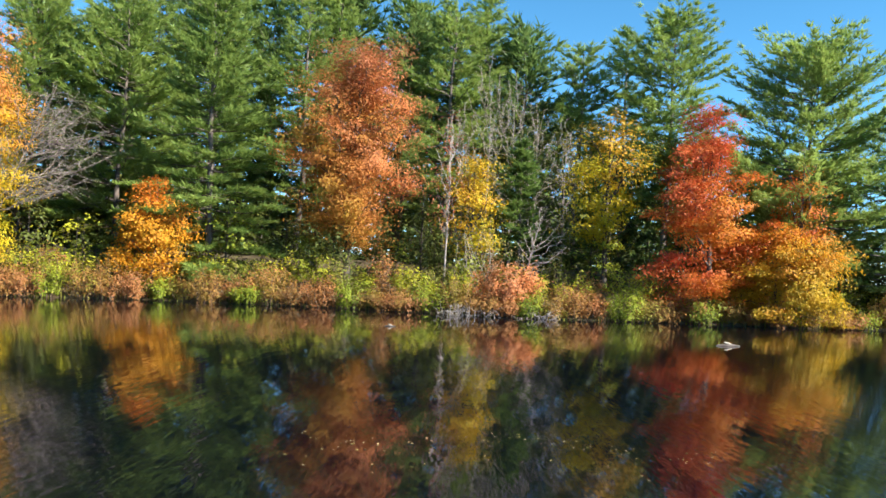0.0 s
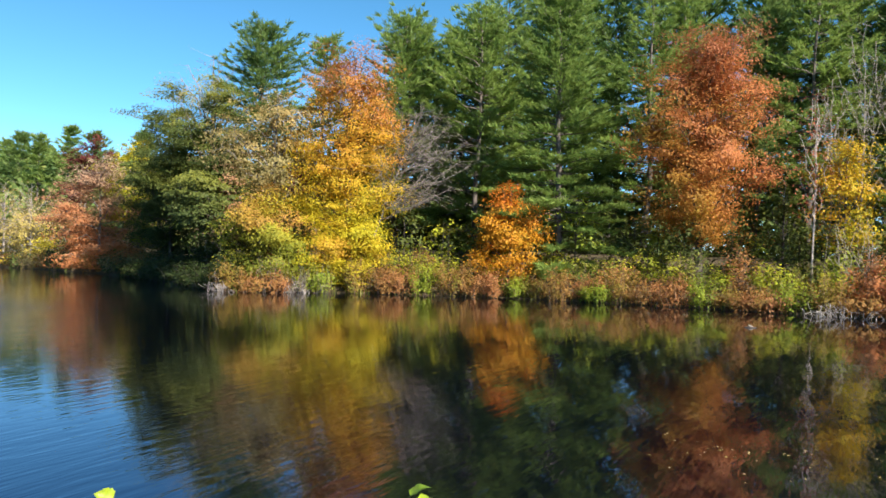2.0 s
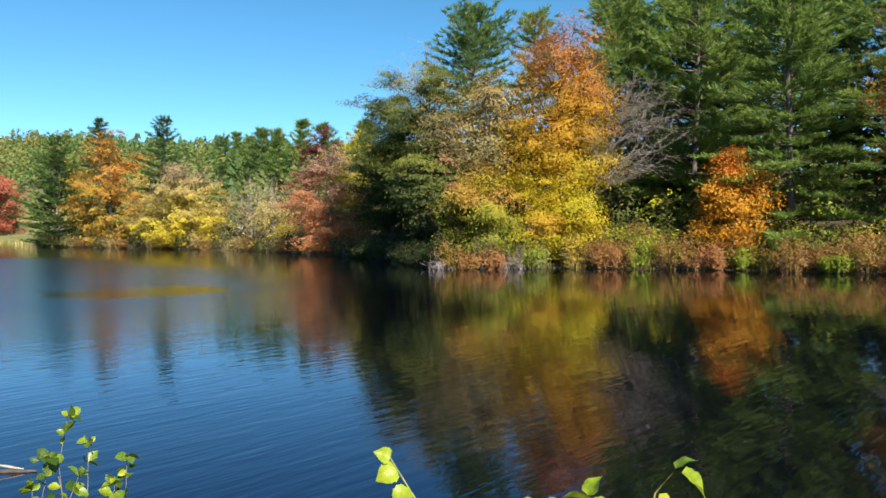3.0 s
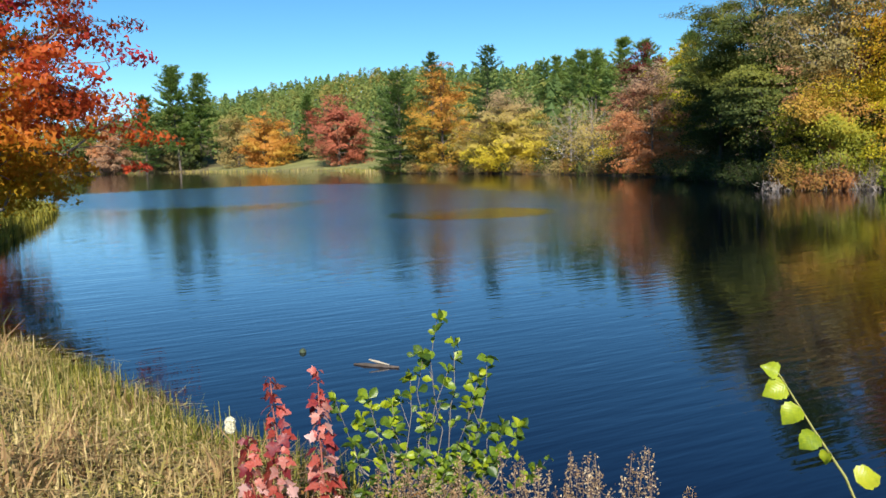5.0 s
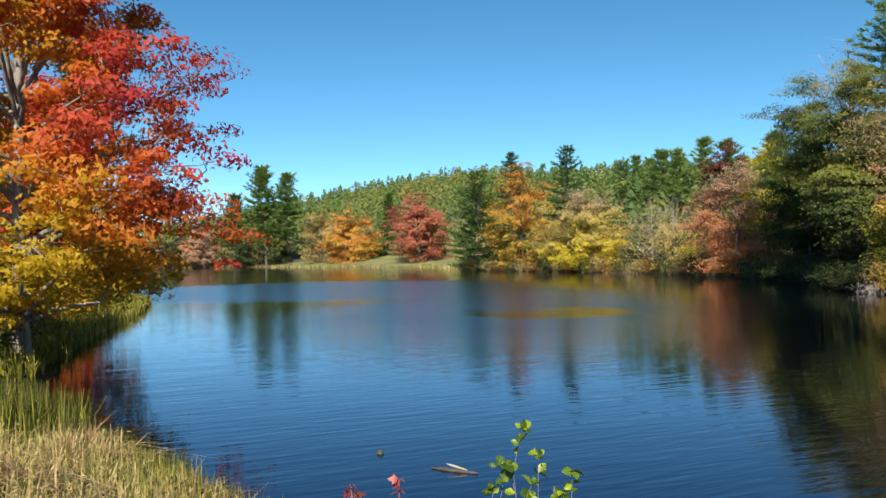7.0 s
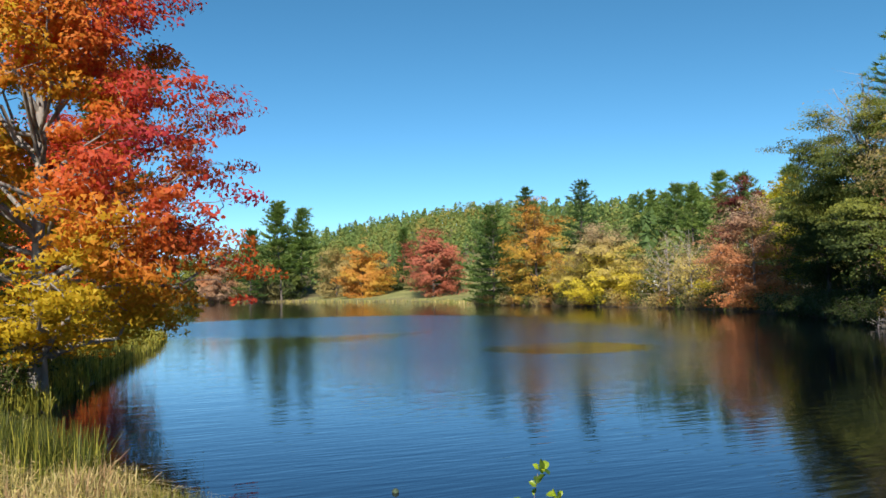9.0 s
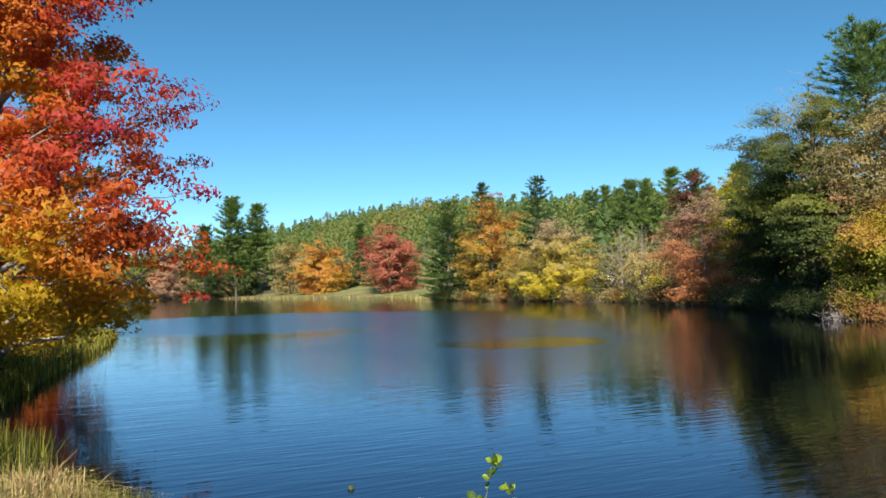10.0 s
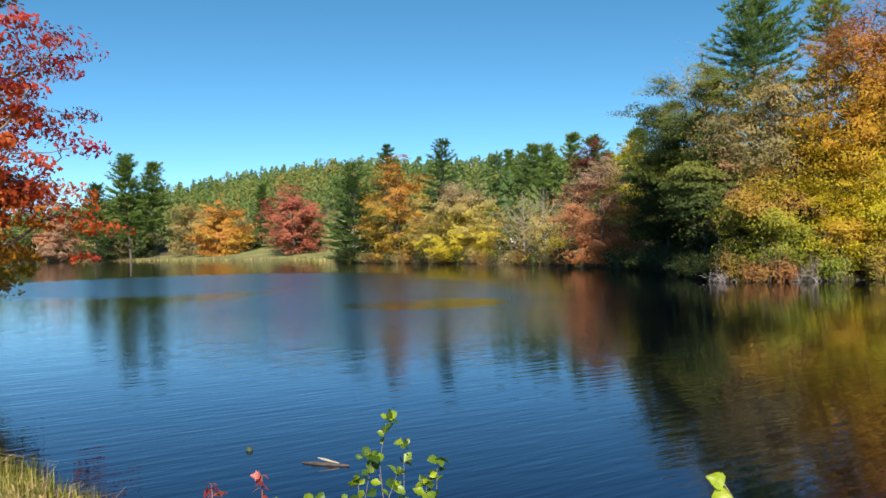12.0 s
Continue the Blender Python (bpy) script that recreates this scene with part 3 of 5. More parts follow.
broadleaf("maple_tree", -33.2, 43.4, 7.0, 0.4, 3.0, MIXED, "small yellow-green maple with orange upper sprays", seed=158, clusters=230, per=96, leaf=0.135, tone=(0.1, 0.85), patchy=0.22)
broadleaf("beech_tree", -37.2, 45.2, 8.6, 3.6, 2.3, RUSSET, "small peach-coloured beech among the oaks", seed=159, clusters=120, per=80, leaf=0.14, tone=(0.2, 0.5))
broadleaf("oak_tree", -35.2, 46.2, 14.4, 7.0, 3.7, BEIGE, "thinning beige oak with bare branches showing", seed=59, clusters=300, per=52, leaf=0.15, tone=(0.4, 0.9), bark=BARK_GREY)
broadleaf("maple_tree", -33.6, 48.6, 10.6, 6.6, 1.5, MAROON, "small dark red maple behind the oak", seed=160, clusters=60, per=60, leaf=0.16)
# the olive oaks' tone range paints shaded lower leaves and sunlit tops
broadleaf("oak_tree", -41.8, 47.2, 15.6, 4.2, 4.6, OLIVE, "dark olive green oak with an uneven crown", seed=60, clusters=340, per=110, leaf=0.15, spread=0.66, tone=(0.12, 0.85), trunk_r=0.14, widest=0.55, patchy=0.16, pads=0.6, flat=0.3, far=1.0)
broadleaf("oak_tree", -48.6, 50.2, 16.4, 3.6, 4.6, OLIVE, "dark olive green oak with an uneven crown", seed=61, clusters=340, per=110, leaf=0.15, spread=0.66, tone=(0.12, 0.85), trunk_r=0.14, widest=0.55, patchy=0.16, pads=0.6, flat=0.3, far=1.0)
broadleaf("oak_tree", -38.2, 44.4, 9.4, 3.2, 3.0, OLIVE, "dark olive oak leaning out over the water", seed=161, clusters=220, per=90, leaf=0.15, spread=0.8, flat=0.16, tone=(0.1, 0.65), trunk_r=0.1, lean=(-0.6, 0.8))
broadleaf("bare_tree", -25.0, 49.6, 13.6, 6.4, 3.7, BEIGE, "leafless pale grey tree leaning to one side", seed=62, clusters=900, per=0, bark=TWIG_PALE, lean=(4.0, 1.4), limbs=34, twig=0.013, trunk_r=0.085, lobe=0.28)
for i, (bx, by, bt, bl, br) in enumerate([(3.0, 60.3, 19.6, 6, 2.4), (5.0, 61.0, 18.6, 6, 2.2), (7.0, 62, 17.0, 6, 2.0), (1.2, 58.5, 15.5, 5, 1.6), (9.0, 60, 15.0, 5, 1.8)]):
    broadleaf("bare_tree", bx, by, bt, bl, br, OLIVE, "slender grey tree with hardly any leaves", seed=70 + i, clusters=340, per=4, leaf=0.13, bark=TWIG_GREY, limbs=28, twig=0.02, trunk_r=0.06, tone=(0.4, 0.8), group="slender grey trees")
broadleaf("birch_tree", 0.1, 53.4, 13.8, 5.5, 1.0, PINKRED, "slim white-barked birch with a few reddish leaves", seed=76, clusters=70, per=7, leaf=0.15, bark=BARK_PALE, trunk_r=0.07, limbs=10)
broadleaf("bare_tree", -44.2, 49.8, 18.6, 11.5, 3.8, BEIGE, "bare lilac grey treetop above the oaks", seed=77, clusters=620, per=3, leaf=0.14, twig=0.014, bark=TWIG_GREY, limbs=20)

# understorey of the wooded bank
for i in range(50):
    rr = np.random.default_rng(900 + i)
    ux = -46 + i * 1.75 + rr.uniform(-0.8, 0.8)
    sy = np.interp(ux, [-46, -38, -32, -27, -18, -6, 4, 15, 30, 40], [48, 43, 41, 46, 50, 51, 50, 51.5, 54, 57])
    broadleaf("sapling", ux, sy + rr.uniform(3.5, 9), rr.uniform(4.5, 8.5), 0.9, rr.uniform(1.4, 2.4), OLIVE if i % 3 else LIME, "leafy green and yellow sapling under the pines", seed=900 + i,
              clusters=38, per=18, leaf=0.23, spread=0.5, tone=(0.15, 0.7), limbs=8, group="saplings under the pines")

# thicket farther back in the wood, the dimness there put into its leaf tone
for i in range(24):
    rr = np.random.default_rng(980 + i)
    ux = -44 + i * 3.5 + rr.uniform(-1, 1)
    broadleaf("sapling", ux, np.interp(ux, [-46, -20, 0, 40], [62, 66, 66, 66]) + rr.uniform(0, 4), rr.uniform(6, 9), 0.6, rr.uniform(2.6, 3.4), OLIVE, "olive sapling deep in the wood, dimness put into its leaf tone", seed=980 + i,
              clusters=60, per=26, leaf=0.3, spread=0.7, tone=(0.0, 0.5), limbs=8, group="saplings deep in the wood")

# brush along the far waterline
for i in range(49):
    rr = np.random.default_rng(1200 + i)
    ux = -33 + i * 1.42 + rr.uniform(-0.5, 0.5)
    sy = np.interp(ux, [-33, -32, -27.5, -18.6, -6.4, 4, 15, 24, 30, 38], [39.5, 39.5, 45, 49.2, 49.8, 47.8, 50, 50.6, 53, 56])
    kind = i % 4
    bush("bush", ux, sy + rr.uniform(-0.4, 0.2), rr.uniform(1.2, 2.6), rr.uniform(2.2, 3.4), BRUSH if kind != 3 else LIME,
         "low russet brown waterside bush" if kind != 3 else "low yellow-green waterside bush", seed=1200 + i, tone=0.35 + 0.25 * kind if kind != 3 else 0.4, count=1900, leaf=0.125, group="bushes along the waterline")
    bush("bush", ux + 0.6, sy + rr.uniform(2.2, 4.5), rr.uniform(1.8, 3.2), rr.uniform(2.2, 3.2), (BRUSH, LIME, LIME, OLIVE, LIME)[i % 5], ("russet", "yellow-green", "yellow-green", "dark olive", "yellow-green")[i % 5] + " leafy bush behind the shore",
         seed=1300 + i, tone=0.72, count=800, leaf=0.16, group="bushes behind the shore")

# olive thicket that closes the wood beyond the red maples
for i in range(9):
    rr = np.random.default_rng(1480 + i)
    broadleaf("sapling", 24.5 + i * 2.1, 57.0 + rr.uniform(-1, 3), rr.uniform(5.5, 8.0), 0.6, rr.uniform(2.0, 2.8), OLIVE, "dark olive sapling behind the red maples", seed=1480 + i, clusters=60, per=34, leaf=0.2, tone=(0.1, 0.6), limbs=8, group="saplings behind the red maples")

# brush where the oaks meet the water; shade is put into its dark tone
for i in range(17):
    rr = np.random.default_rng(1400 + i)
    ux = -34.0 - i * 1.25
    sy = np.interp(-ux, [32.5, 38, 47.5, 60], [39.0, 42.0, 48.0, 53.3])
    bush("bush", ux + 0.4, sy + rr.uniform(-0.5, 0.0), rr.uniform(1.4, 2.6), rr.uniform(2.4, 3.4), OLIVE, "waterside bush under the oaks, shade put into its dark leaves", seed=1400 + i, tone=-0.1, count=1300, leaf=0.14, group="dark bushes under the oaks", twigs=BARK_DARK)
    if i % 2:
        bush("bush", ux + 0.8, sy + rr.uniform(2.6, 3.6), rr.uniform(2.8, 3.8), rr.uniform(2.8, 3.6), OLIVE, "bush behind the waterline, the oaks' shade put into its dark leaves", seed=1430 + i, tone=-0.1, count=1100, leaf=0.17, group="dark bushes under the oaks", twigs=BARK_DARK)
for i, (gx, gy) in enumerate([(-29.6, 41.6), (-28.6, 42.6), (-31.0, 40.6)]):
    bush("bush", gx, gy, 2.0 + 0.3 * i, 2.6, BEIGE, "bare grey brush at the water", seed=1460 + i, tone=0.5, count=160, leaf=0.12, group="bare brush at the water", twigs=TWIG_PALE)

# round the bend of the pond
broadleaf("oak_tree", -62.6, 55.2, 11.2, 0.4, 5.0, RUSSET, "russet oak drooping to the water with a grey thinning top", seed=80, clusters=420, per=64, leaf=0.17, tone=(1.15, 0.2), widest=0.35, bark=BARK_GREY)
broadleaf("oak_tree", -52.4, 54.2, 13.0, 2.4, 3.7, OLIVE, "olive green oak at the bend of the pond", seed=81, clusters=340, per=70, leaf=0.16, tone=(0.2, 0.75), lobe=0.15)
broadleaf("maple_tree", -63.5, 60.0, 13.0, 3.0, 3.6, YELLOW, "olive yellow maple behind the russet oak", seed=82, clusters=220, per=30, leaf=0.24, tone=(0.2, 0.45))
broadleaf("bare_tree", -78.8, 60.0, 9.6, 1.0, 4.0, BEIGE, "thin grey-brown thicket of bare stems", seed=83, clusters=260, per=5, leaf=0.2, bark=TWIG_GREY, limbs=24)
broadleaf("bare_tree", -84.5, 61.0, 9.8, 1.0, 4.0, BEIGE, "thin grey-brown thicket of bare stems", seed=84, clusters=260, per=5, leaf=0.2, bark=TWIG_GREY, limbs=24)
broadleaf("apple_tree", -75.5, 57.6, 7.4, 1.2, 3.3, FADED, "small pale yellow tree with open crown", seed=85, clusters=130, per=18, leaf=0.22, tone=(0.3, 0.85), bark=BARK_GREY)
broadleaf("maple_tree", -87.4, 75.3, 17.8, 6.0, 3.4, MAROON, "dark maroon maple on the slope", seed=86, clusters=220, per=44, leaf=0.26)
broadleaf("maple_tree", -78.6, 75.4, 17.0, 5.0, 3.2, GOLD, "golden maple on the slope", seed=87, clusters=170, per=32, leaf=0.3, tone=(0.0, 0.35))
broadleaf("maple_tree", -95.7, 57.6, 11.4, 0.3, 6.0, FADED, "broad yellow maple fading to beige at the top", seed=88, clusters=540, per=56, leaf=0.22, tone=(-0.1, 1.15), lobe=0.22, reach_low=0.8, limbs=24)
broadleaf("maple_tree", -112.2, 56.1, 17.1, 1.0, 5.2, OCHRE, "tall amber brown maple", seed=89, clusters=460, per=34, leaf=0.27, tone=(0.35, 1.0), lobe=0.21, reach_low=0.78)
pine("pine_tree", -126.4, 61.1, 20.5, 5, 5.2, PINE_BLUE, PINE_LABEL, seed=90, tuft=0.6, per=9, step=0.55)
pine("pine_tree", -116.5, 67.2, 20.9, 5, 5.2, PINE_BLUE, PINE_LABEL, seed=91, tuft=0.6, per=9, step=0.55)
pine("pine_tree", -120.4, 52.5, 16.3, 0.5, 6.4, PINE, "broad dark green pine reaching the ground", seed=92, tuft=0.6, per=9, step=0.55, pointed=0.7)
pine("pine_tree", -129.5, 55.5, 14.3, 0.5, 5.4, PINE, "broad dark green pine reaching the ground", seed=93, tuft=0.6, per=9, step=0.55, pointed=0.7)
broadleaf("maple_tree", -194.1, 67.2, 19.0, 2.0, 8.8, PINKRED, "round pinkish red maple standing in a meadow", seed=94, clusters=420, per=30, leaf=0.45, spread=0.9, trunk_r=0.4)
broadleaf("maple_tree", -228.5, 56.6, 17.4, 1.0, 8.4, OCHRE, "round orange maple standing by a meadow", seed=95, clusters=400, per=30, leaf=0.5, spread=1.0, tone=(0.75, 1.0), side=(-0.2, 0.0))
broadleaf("maple_tree", -244.9, 52.4, 17.6, 1.0, 7.4, BEIGE, "dull olive brown maple", seed=96, clusters=300, per=28, leaf=0.5, spread=1.0)
pine("pine_tree", -265.7, 38.1, 33.2, 7, 6.2, PINE, "very tall dark pine with a bare lower trunk", seed=97, tone=0.7, ragged=0.5, tuft=1.3, per=9, step=0.9, gap=1.2, pointed=0.6, arms=7)
pine("pine_tree", -266.9, 44.6, 31.0, 10, 5.6, PINE, "very tall dark pine with a bare lower trunk", seed=98, tone=0.7, ragged=0.5, tuft=1.3, per=9, step=0.9, gap=1.2, pointed=0.6, arms=7)
pine("pine_tree", -262.0, 27.3, 23.5, 2, 6.5, PINE, "dark green pine on the far shore", seed=99, tuft=1.1, per=9, step=1.0, gap=1.2, pointed=0.7)
broadleaf("maple_tree", -284.8, 18.7, 14.5, 0.8, 8.0, RUSSET, "low russet tree on the far shore", seed=100, clusters=260, per=28, leaf=0.55, spread=1.1)
broadleaf("maple_tree", -296.2, 9.6, 17.7, 0.8, 8.0, OLIVE, "olive green tree on the far shore", seed=101, clusters=260, per=28, leaf=0.55, spread=1.1)
broadleaf("maple_tree", -290.0, -8.0, 15.0, 0.8, 9.0, BEIGE, "dull brown tree on the far shore", seed=102, clusters=260, per=28, leaf=0.55, spread=1.1)
pine("pine_tree", -249.5, 76.5, 23.5, 3, 4.0, PINE, "dark green pine behind the meadow", seed=103, tuft=1.1, per=9, step=1.0, gap=1.2)

# pines that climb the slope behind the bend
for i, (qx, qy, qt) in enumerate([(-143, 96, 22.5), (-135, 94, 22.0), (-127, 92, 20.5), (-120, 89, 21.2), (-111, 86, 20.0), (-105, 86, 20.8), (-97, 84, 19.6), (-84, 81, 18.6)]):
    pine("pine_tree", qx, qy, qt, 5.0, 5.0, PINE if i % 3 else PINE_BLUE, "green pine on the slope behind the bend", seed=330 + i, group="pines on the slope", tuft=0.9, per=9, step=0.9, gap=1.3, pointed=1.0, tone=0.88)

# brush and small trees that close the far shore
for i in range(30):
    rr = np.random.default_rng(1500 + i)
    s = i / 29
    fx = -50 - 84 * s
    fy = np.interp(-fx, [50, 60, 76.5, 94, 118, 140], [49.6, 53.8, 57, 56.4, 52.6, 56.6])
    dim = i % 3
    bush("bush", fx, fy + rr.uniform(-0.5, 0.3), rr.uniform(1.6, 2.8), rr.uniform(3.0, 4.6), (OLIVE, BRUSH, BEIGE)[dim], ("dark olive bush on the far shore", "brown bush on the far shore", "grey-brown bush on the far shore")[dim],
         seed=1500 + i, tone=(0.25, 0.5, 0.5)[dim], count=550, leaf=0.24, group="bushes on the far shore")
    if i % 2 == 0 and fx < -60:
        broadleaf("small_tree", fx - 1, fy + rr.uniform(4, 9), rr.uniform(5, 8.5), 1.0, rr.uniform(2.6, 3.8), (BEIGE, OLIVE)[i // 2 % 2], ("thin beige small tree on the far shore", "olive small tree on the far shore")[i // 2 % 2],
                  seed=1560 + i, clusters=110, per=18, leaf=0.32, spread=0.6, tone=(0.3, 0.7), bark=BARK_GREY, group="small trees on the far shore")
for i in range(14):
    rr = np.random.default_rng(1700 + i)
    fx = -205 - i * 7.5
    fy = np.interp(-fx, [203, 257, 300], [58, 43, 15]) + rr.uniform(1, 9) + (16 if fx > -262 else 0)
    broadleaf("small_tree", fx, fy, rr.uniform(8, 13), 0.8, rr.uniform(4.5, 6.5), (OLIVE, BEIGE)[i % 2], ("olive tree beyond the meadow", "dull brown tree beyond the meadow")[i % 2],
              seed=1700 + i, clusters=120, per=18, leaf=0.55, spread=0.9, tone=(0.1, 0.45), group="trees beyond the meadow")

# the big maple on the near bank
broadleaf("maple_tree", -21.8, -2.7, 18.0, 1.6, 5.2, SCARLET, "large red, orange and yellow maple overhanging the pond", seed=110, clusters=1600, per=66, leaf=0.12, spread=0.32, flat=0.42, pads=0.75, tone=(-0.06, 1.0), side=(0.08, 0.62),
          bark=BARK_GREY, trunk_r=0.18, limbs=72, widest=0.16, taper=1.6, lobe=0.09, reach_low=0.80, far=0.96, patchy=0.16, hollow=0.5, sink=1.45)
broadleaf("maple_tree", -49.0, -5.0, 13.0, 2.0, 4.4, SCARLET, "bright red maple on the low point of land", seed=111, clusters=620, per=80, leaf=0.22, spread=0.65, tone=(0.5, 0.8), patchy=0.08, widest=0.25, sink=1.3)
# mostly unseen oaks, added so that the bank under the maple lies in shade
for i, (tx, ty, tt, tl, trr) in enumerate([(-27.5, -8.5, 11.0, 1.0, 3.4), (-33.0, -7.0, 9.0, 0.8, 3.0), (-20.0, -9.5, 10.0, 1.0, 3.2)]):
    broadleaf("oak_tree", tx, ty, tt, tl, trr, OLIVE, "dark green oak added behind the red maple to shade the bank", seed=115 + i, clusters=200, per=40, leaf=0.2, tone=(0.1, 0.4), group="oaks behind the red maple")
pine("pine_tree", -53.0, -3.0, 16.5, 3.0, 4.6, PINE_BLUE, "blue-green pine behind the red maple", seed=118)
for i, (qx, qy) in enumerate([(-20.2, -3.7), (-22.0, -3.6), (-18.6, -4.0), (-23.8, -3.5)]):
    bush("bush", qx, qy, 1.5 + 0.2 * (i % 2), 2.2, OLIVE, "low dark green bush under the maple", seed=135 + i, tone=0.2, count=1100, leaf=0.11, group="bushes under the maple")
for i in range(9):
    bush("bush", -19.0 - i * 3.4, -4.6 - 0.3 * (i % 3), 1.3 + 0.3 * (i % 3), 2.4, OLIVE, "low dark green bush under the maple", seed=120 + i, tone=0.25, count=900, leaf=0.14, group="bushes under the maple")


def hill_forest():
    rng = np.random.default_rng(500)
    n = 7500
    x = rng.uniform(-620, 60, n)
    y = rng.uniform(-60, 420, n)
    d = shore_distance(np.stack([x, y], 1))
    keep = (np.hypot(x, y) < 560) & (d > 14) & (np.hypot(x, y) > 88) & ~((x < -172) & (x > -262) & (d < 42) & (y > 40) & (y < 96)) & (x < 45) & (y > -0.35 * x - 130) & ((x < -55) | (y < 140))
    x, y = x[keep], y[keep]
    z = ground_z(x, y)
    n = len(x)
    h = rng.uniform(7.5, 13.5, n)
    drift = np.array([noise.noise((a * 0.016, b * 0.016, 1)) for a, b in zip(x, y)])
    species = np.clip(rng.beta(1.3, 3.0, n) * 0.95 + 0.35 * drift, 0, 1)
    conifer = species < 0.30
    wide = rng.uniform(0.8, 1.25, n)
    per = 78
    idx = np.repeat(np.arange(n), per)
    m = len(idx)
    # conifers taper to a blunt point, the others are domes; both are shells of small leaf masses
    u = rng.uniform(0.1, 1, m) ** 0.7
    a = rng.uniform(0, 6.3, m)
    lobes = 1 + 0.16 * np.sin(3 * a + 7 * u + idx)
    r = np.where(conifer[idx], 3.1 * (1.04 - u) ** 0.75, 3.9 * np.sqrt(np.clip(1 - ((u - 0.35) / 0.66) ** 2, 0.01, 1))) * wide[idx] * lobes * rng.uniform(0.8, 1, m)
    p = np.stack([x[idx] + r * np.cos(a), y[idx] + r * np.sin(a), z[idx] + u * h[idx]], 1)
    out = np.stack([np.cos(a), np.sin(a), np.where(conifer[idx], 0.5, 2.6 * u - 0.9)], 1)
    v = tri_leaves(rng, p, np.full(m, 0.55), 0.2, out * 2.2)
    ob = tri_object("forest", v, species[idx] + rng.normal(size=m) * 0.03, FOREST)
    tagged(ob, "mixed green and autumn forest covering the hills", "forest", kind="stuff")


hill_forest()


# ---------------------------------------------------------------- the near bank
def blades(name, pts, height, width, tone, material, label, category, seed=0, lean=0.35, group="", kind="stuff"):
    """Grass: bent blades of two tapering pieces each, in one mesh."""
    rng = np.random.default_rng(seed)
    n = len(pts)
    a = rng.uniform(0, 2 * np.pi, n)
    out = np.stack([np.cos(a), np.sin(a), np.zeros(n)], 1)
    side = np.stack([-np.sin(a), np.cos(a), np.zeros(n)], 1)
    h = (height * rng.uniform(0.55, 1.25, n))[:, None]
    w = (width * rng.uniform(0.7, 1.3, n))[:, None]
    ln = (np.abs(rng.normal(size=n)) * lean)[:, None]
    up = np.array([0, 0, 1.0])
    p1 = pts + up * h * 0.55 + out * h * ln * 0.3
    p2 = pts + up * h * (1 - 0.35 * ln) + out * h * ln
    v = np.empty((n, 8, 3))
    v[:, 0], v[:, 1], v[:, 2], v[:, 3] = pts - side * w, pts + side * w, p1 + side * w * 0.8, p1 - side * w * 0.8
    v[:, 4], v[:, 5], v[:, 6], v[:, 7] = p1 - side * w * 0.8, p1 + side * w * 0.8, p2 + side * w * 0.15, p2 - side * w * 0.15
    ob = link_mesh(name, v.reshape(-1, 3), np.arange(8 * n), np.full(2 * n, 4), material, tone=np.repeat(tone, 2))
    return tagged(ob, label, category, group, kind)


def scatter_bank(rng, n, x0, x1, y0, y1, dmin, dmax, rmin=0.0):
    x, y = rng.uniform(x0, x1, n), rng.uniform(y0, y1, n)
    d = shore_distance(np.stack([x, y], 1))
    k = (d > dmin) & (d < dmax) & (np.hypot(x, y) > rmin)
    x, y, d = x[k], y[k], d[k]
    return np.stack([x, y, ground_z(x, y) - 0.03], 1), d


g = np.random.default_rng(21)
p, d = scatter_bank(g, 60000, -16, -2.5, -6, 3.2, 0.0, 6.0, 3.2)
patch = np.array([noise.noise((a * 0.9, b * 0.9, 3)) + 0.6 * noise.noise((a * 3.1, b * 3.1, 5)) for a, b in p[:, :2]])
keep = g.uniform(size=len(p)) < np.clip(0.6 + 1.6 * patch, 0.12, 1)
p, patch = p[keep], patch[keep]
blades("bank_grass", p, np.clip(0.27 + 0.34 * patch, 0.08, 0.7), 0.010, np.clip(0.64 + 1.0 * patch - 0.6 * np.clip((-p[:, 0] - 8.8) / 2.5, 0, 1) + g.normal(size=len(p)) * 0.24, 0, 1), DRYGRASS, "matted straw-coloured dry grass on the bank", "grass", 22, 1.1)
p, d = scatter_bank(g, 3600, -15, -3.6, -4, 2.6, 0.0, 3.5, 3.2)
blades("grass_stalks", p, np.full(len(p), 0.55), 0.003, np.clip(0.5 + g.normal(size=len(p)) * 0.25, 0, 1), DRYGRASS, "thin pale stalks standing above the grass", "grass", 28, 0.4)
p, d = scatter_bank(g, 16000, -15.5, -6.5, -4, 1.6, 0.0, 0.9)
blades("shore_grass", p, np.full(len(p), 0.34), 0.008, np.clip(0.15 + g.normal(size=len(p)) * 0.25, 0, 1), DRYGRASS, "green and yellow grass at the water's edge", "grass", 23, 0.35)
p, d = scatter_bank(g, 60000, -18.5, -10.9, -5.5, 0.5, -0.25, 1.3)
keep = g.uniform(size=len(p)) < np.clip((-p[:, 0] - 10.7) / 1.5, 0.05, 0.9)
p = p[keep]
p[:, 2] = np.maximum(p[:, 2], -0.2)
p = p[p[:, 1] < -0.6][::2]
blades("reeds", p, np.full(len(p), 0.78), 0.008, np.clip(0.34 + g.normal(size=len(p)) * 0.40, 0, 1), REED, "tall green and yellow reeds at the water's edge", "reeds", 24, 0.22)
p, d = scatter_bank(g, 32000, -56, -17, -9, 1.5, -0.1, 3.5)
blades("promontory_grass", p, np.full(len(p), 0.65), 0.02, np.clip(0.8 + g.normal(size=len(p)) * 0.25, 0, 1), REED, "yellow-green sedge on the low point under the maple", "sedge", 25, 0.4)
p, d = scatter_bank(g, 26000, -36, 34, 36, 58, -0.25, 0.6)
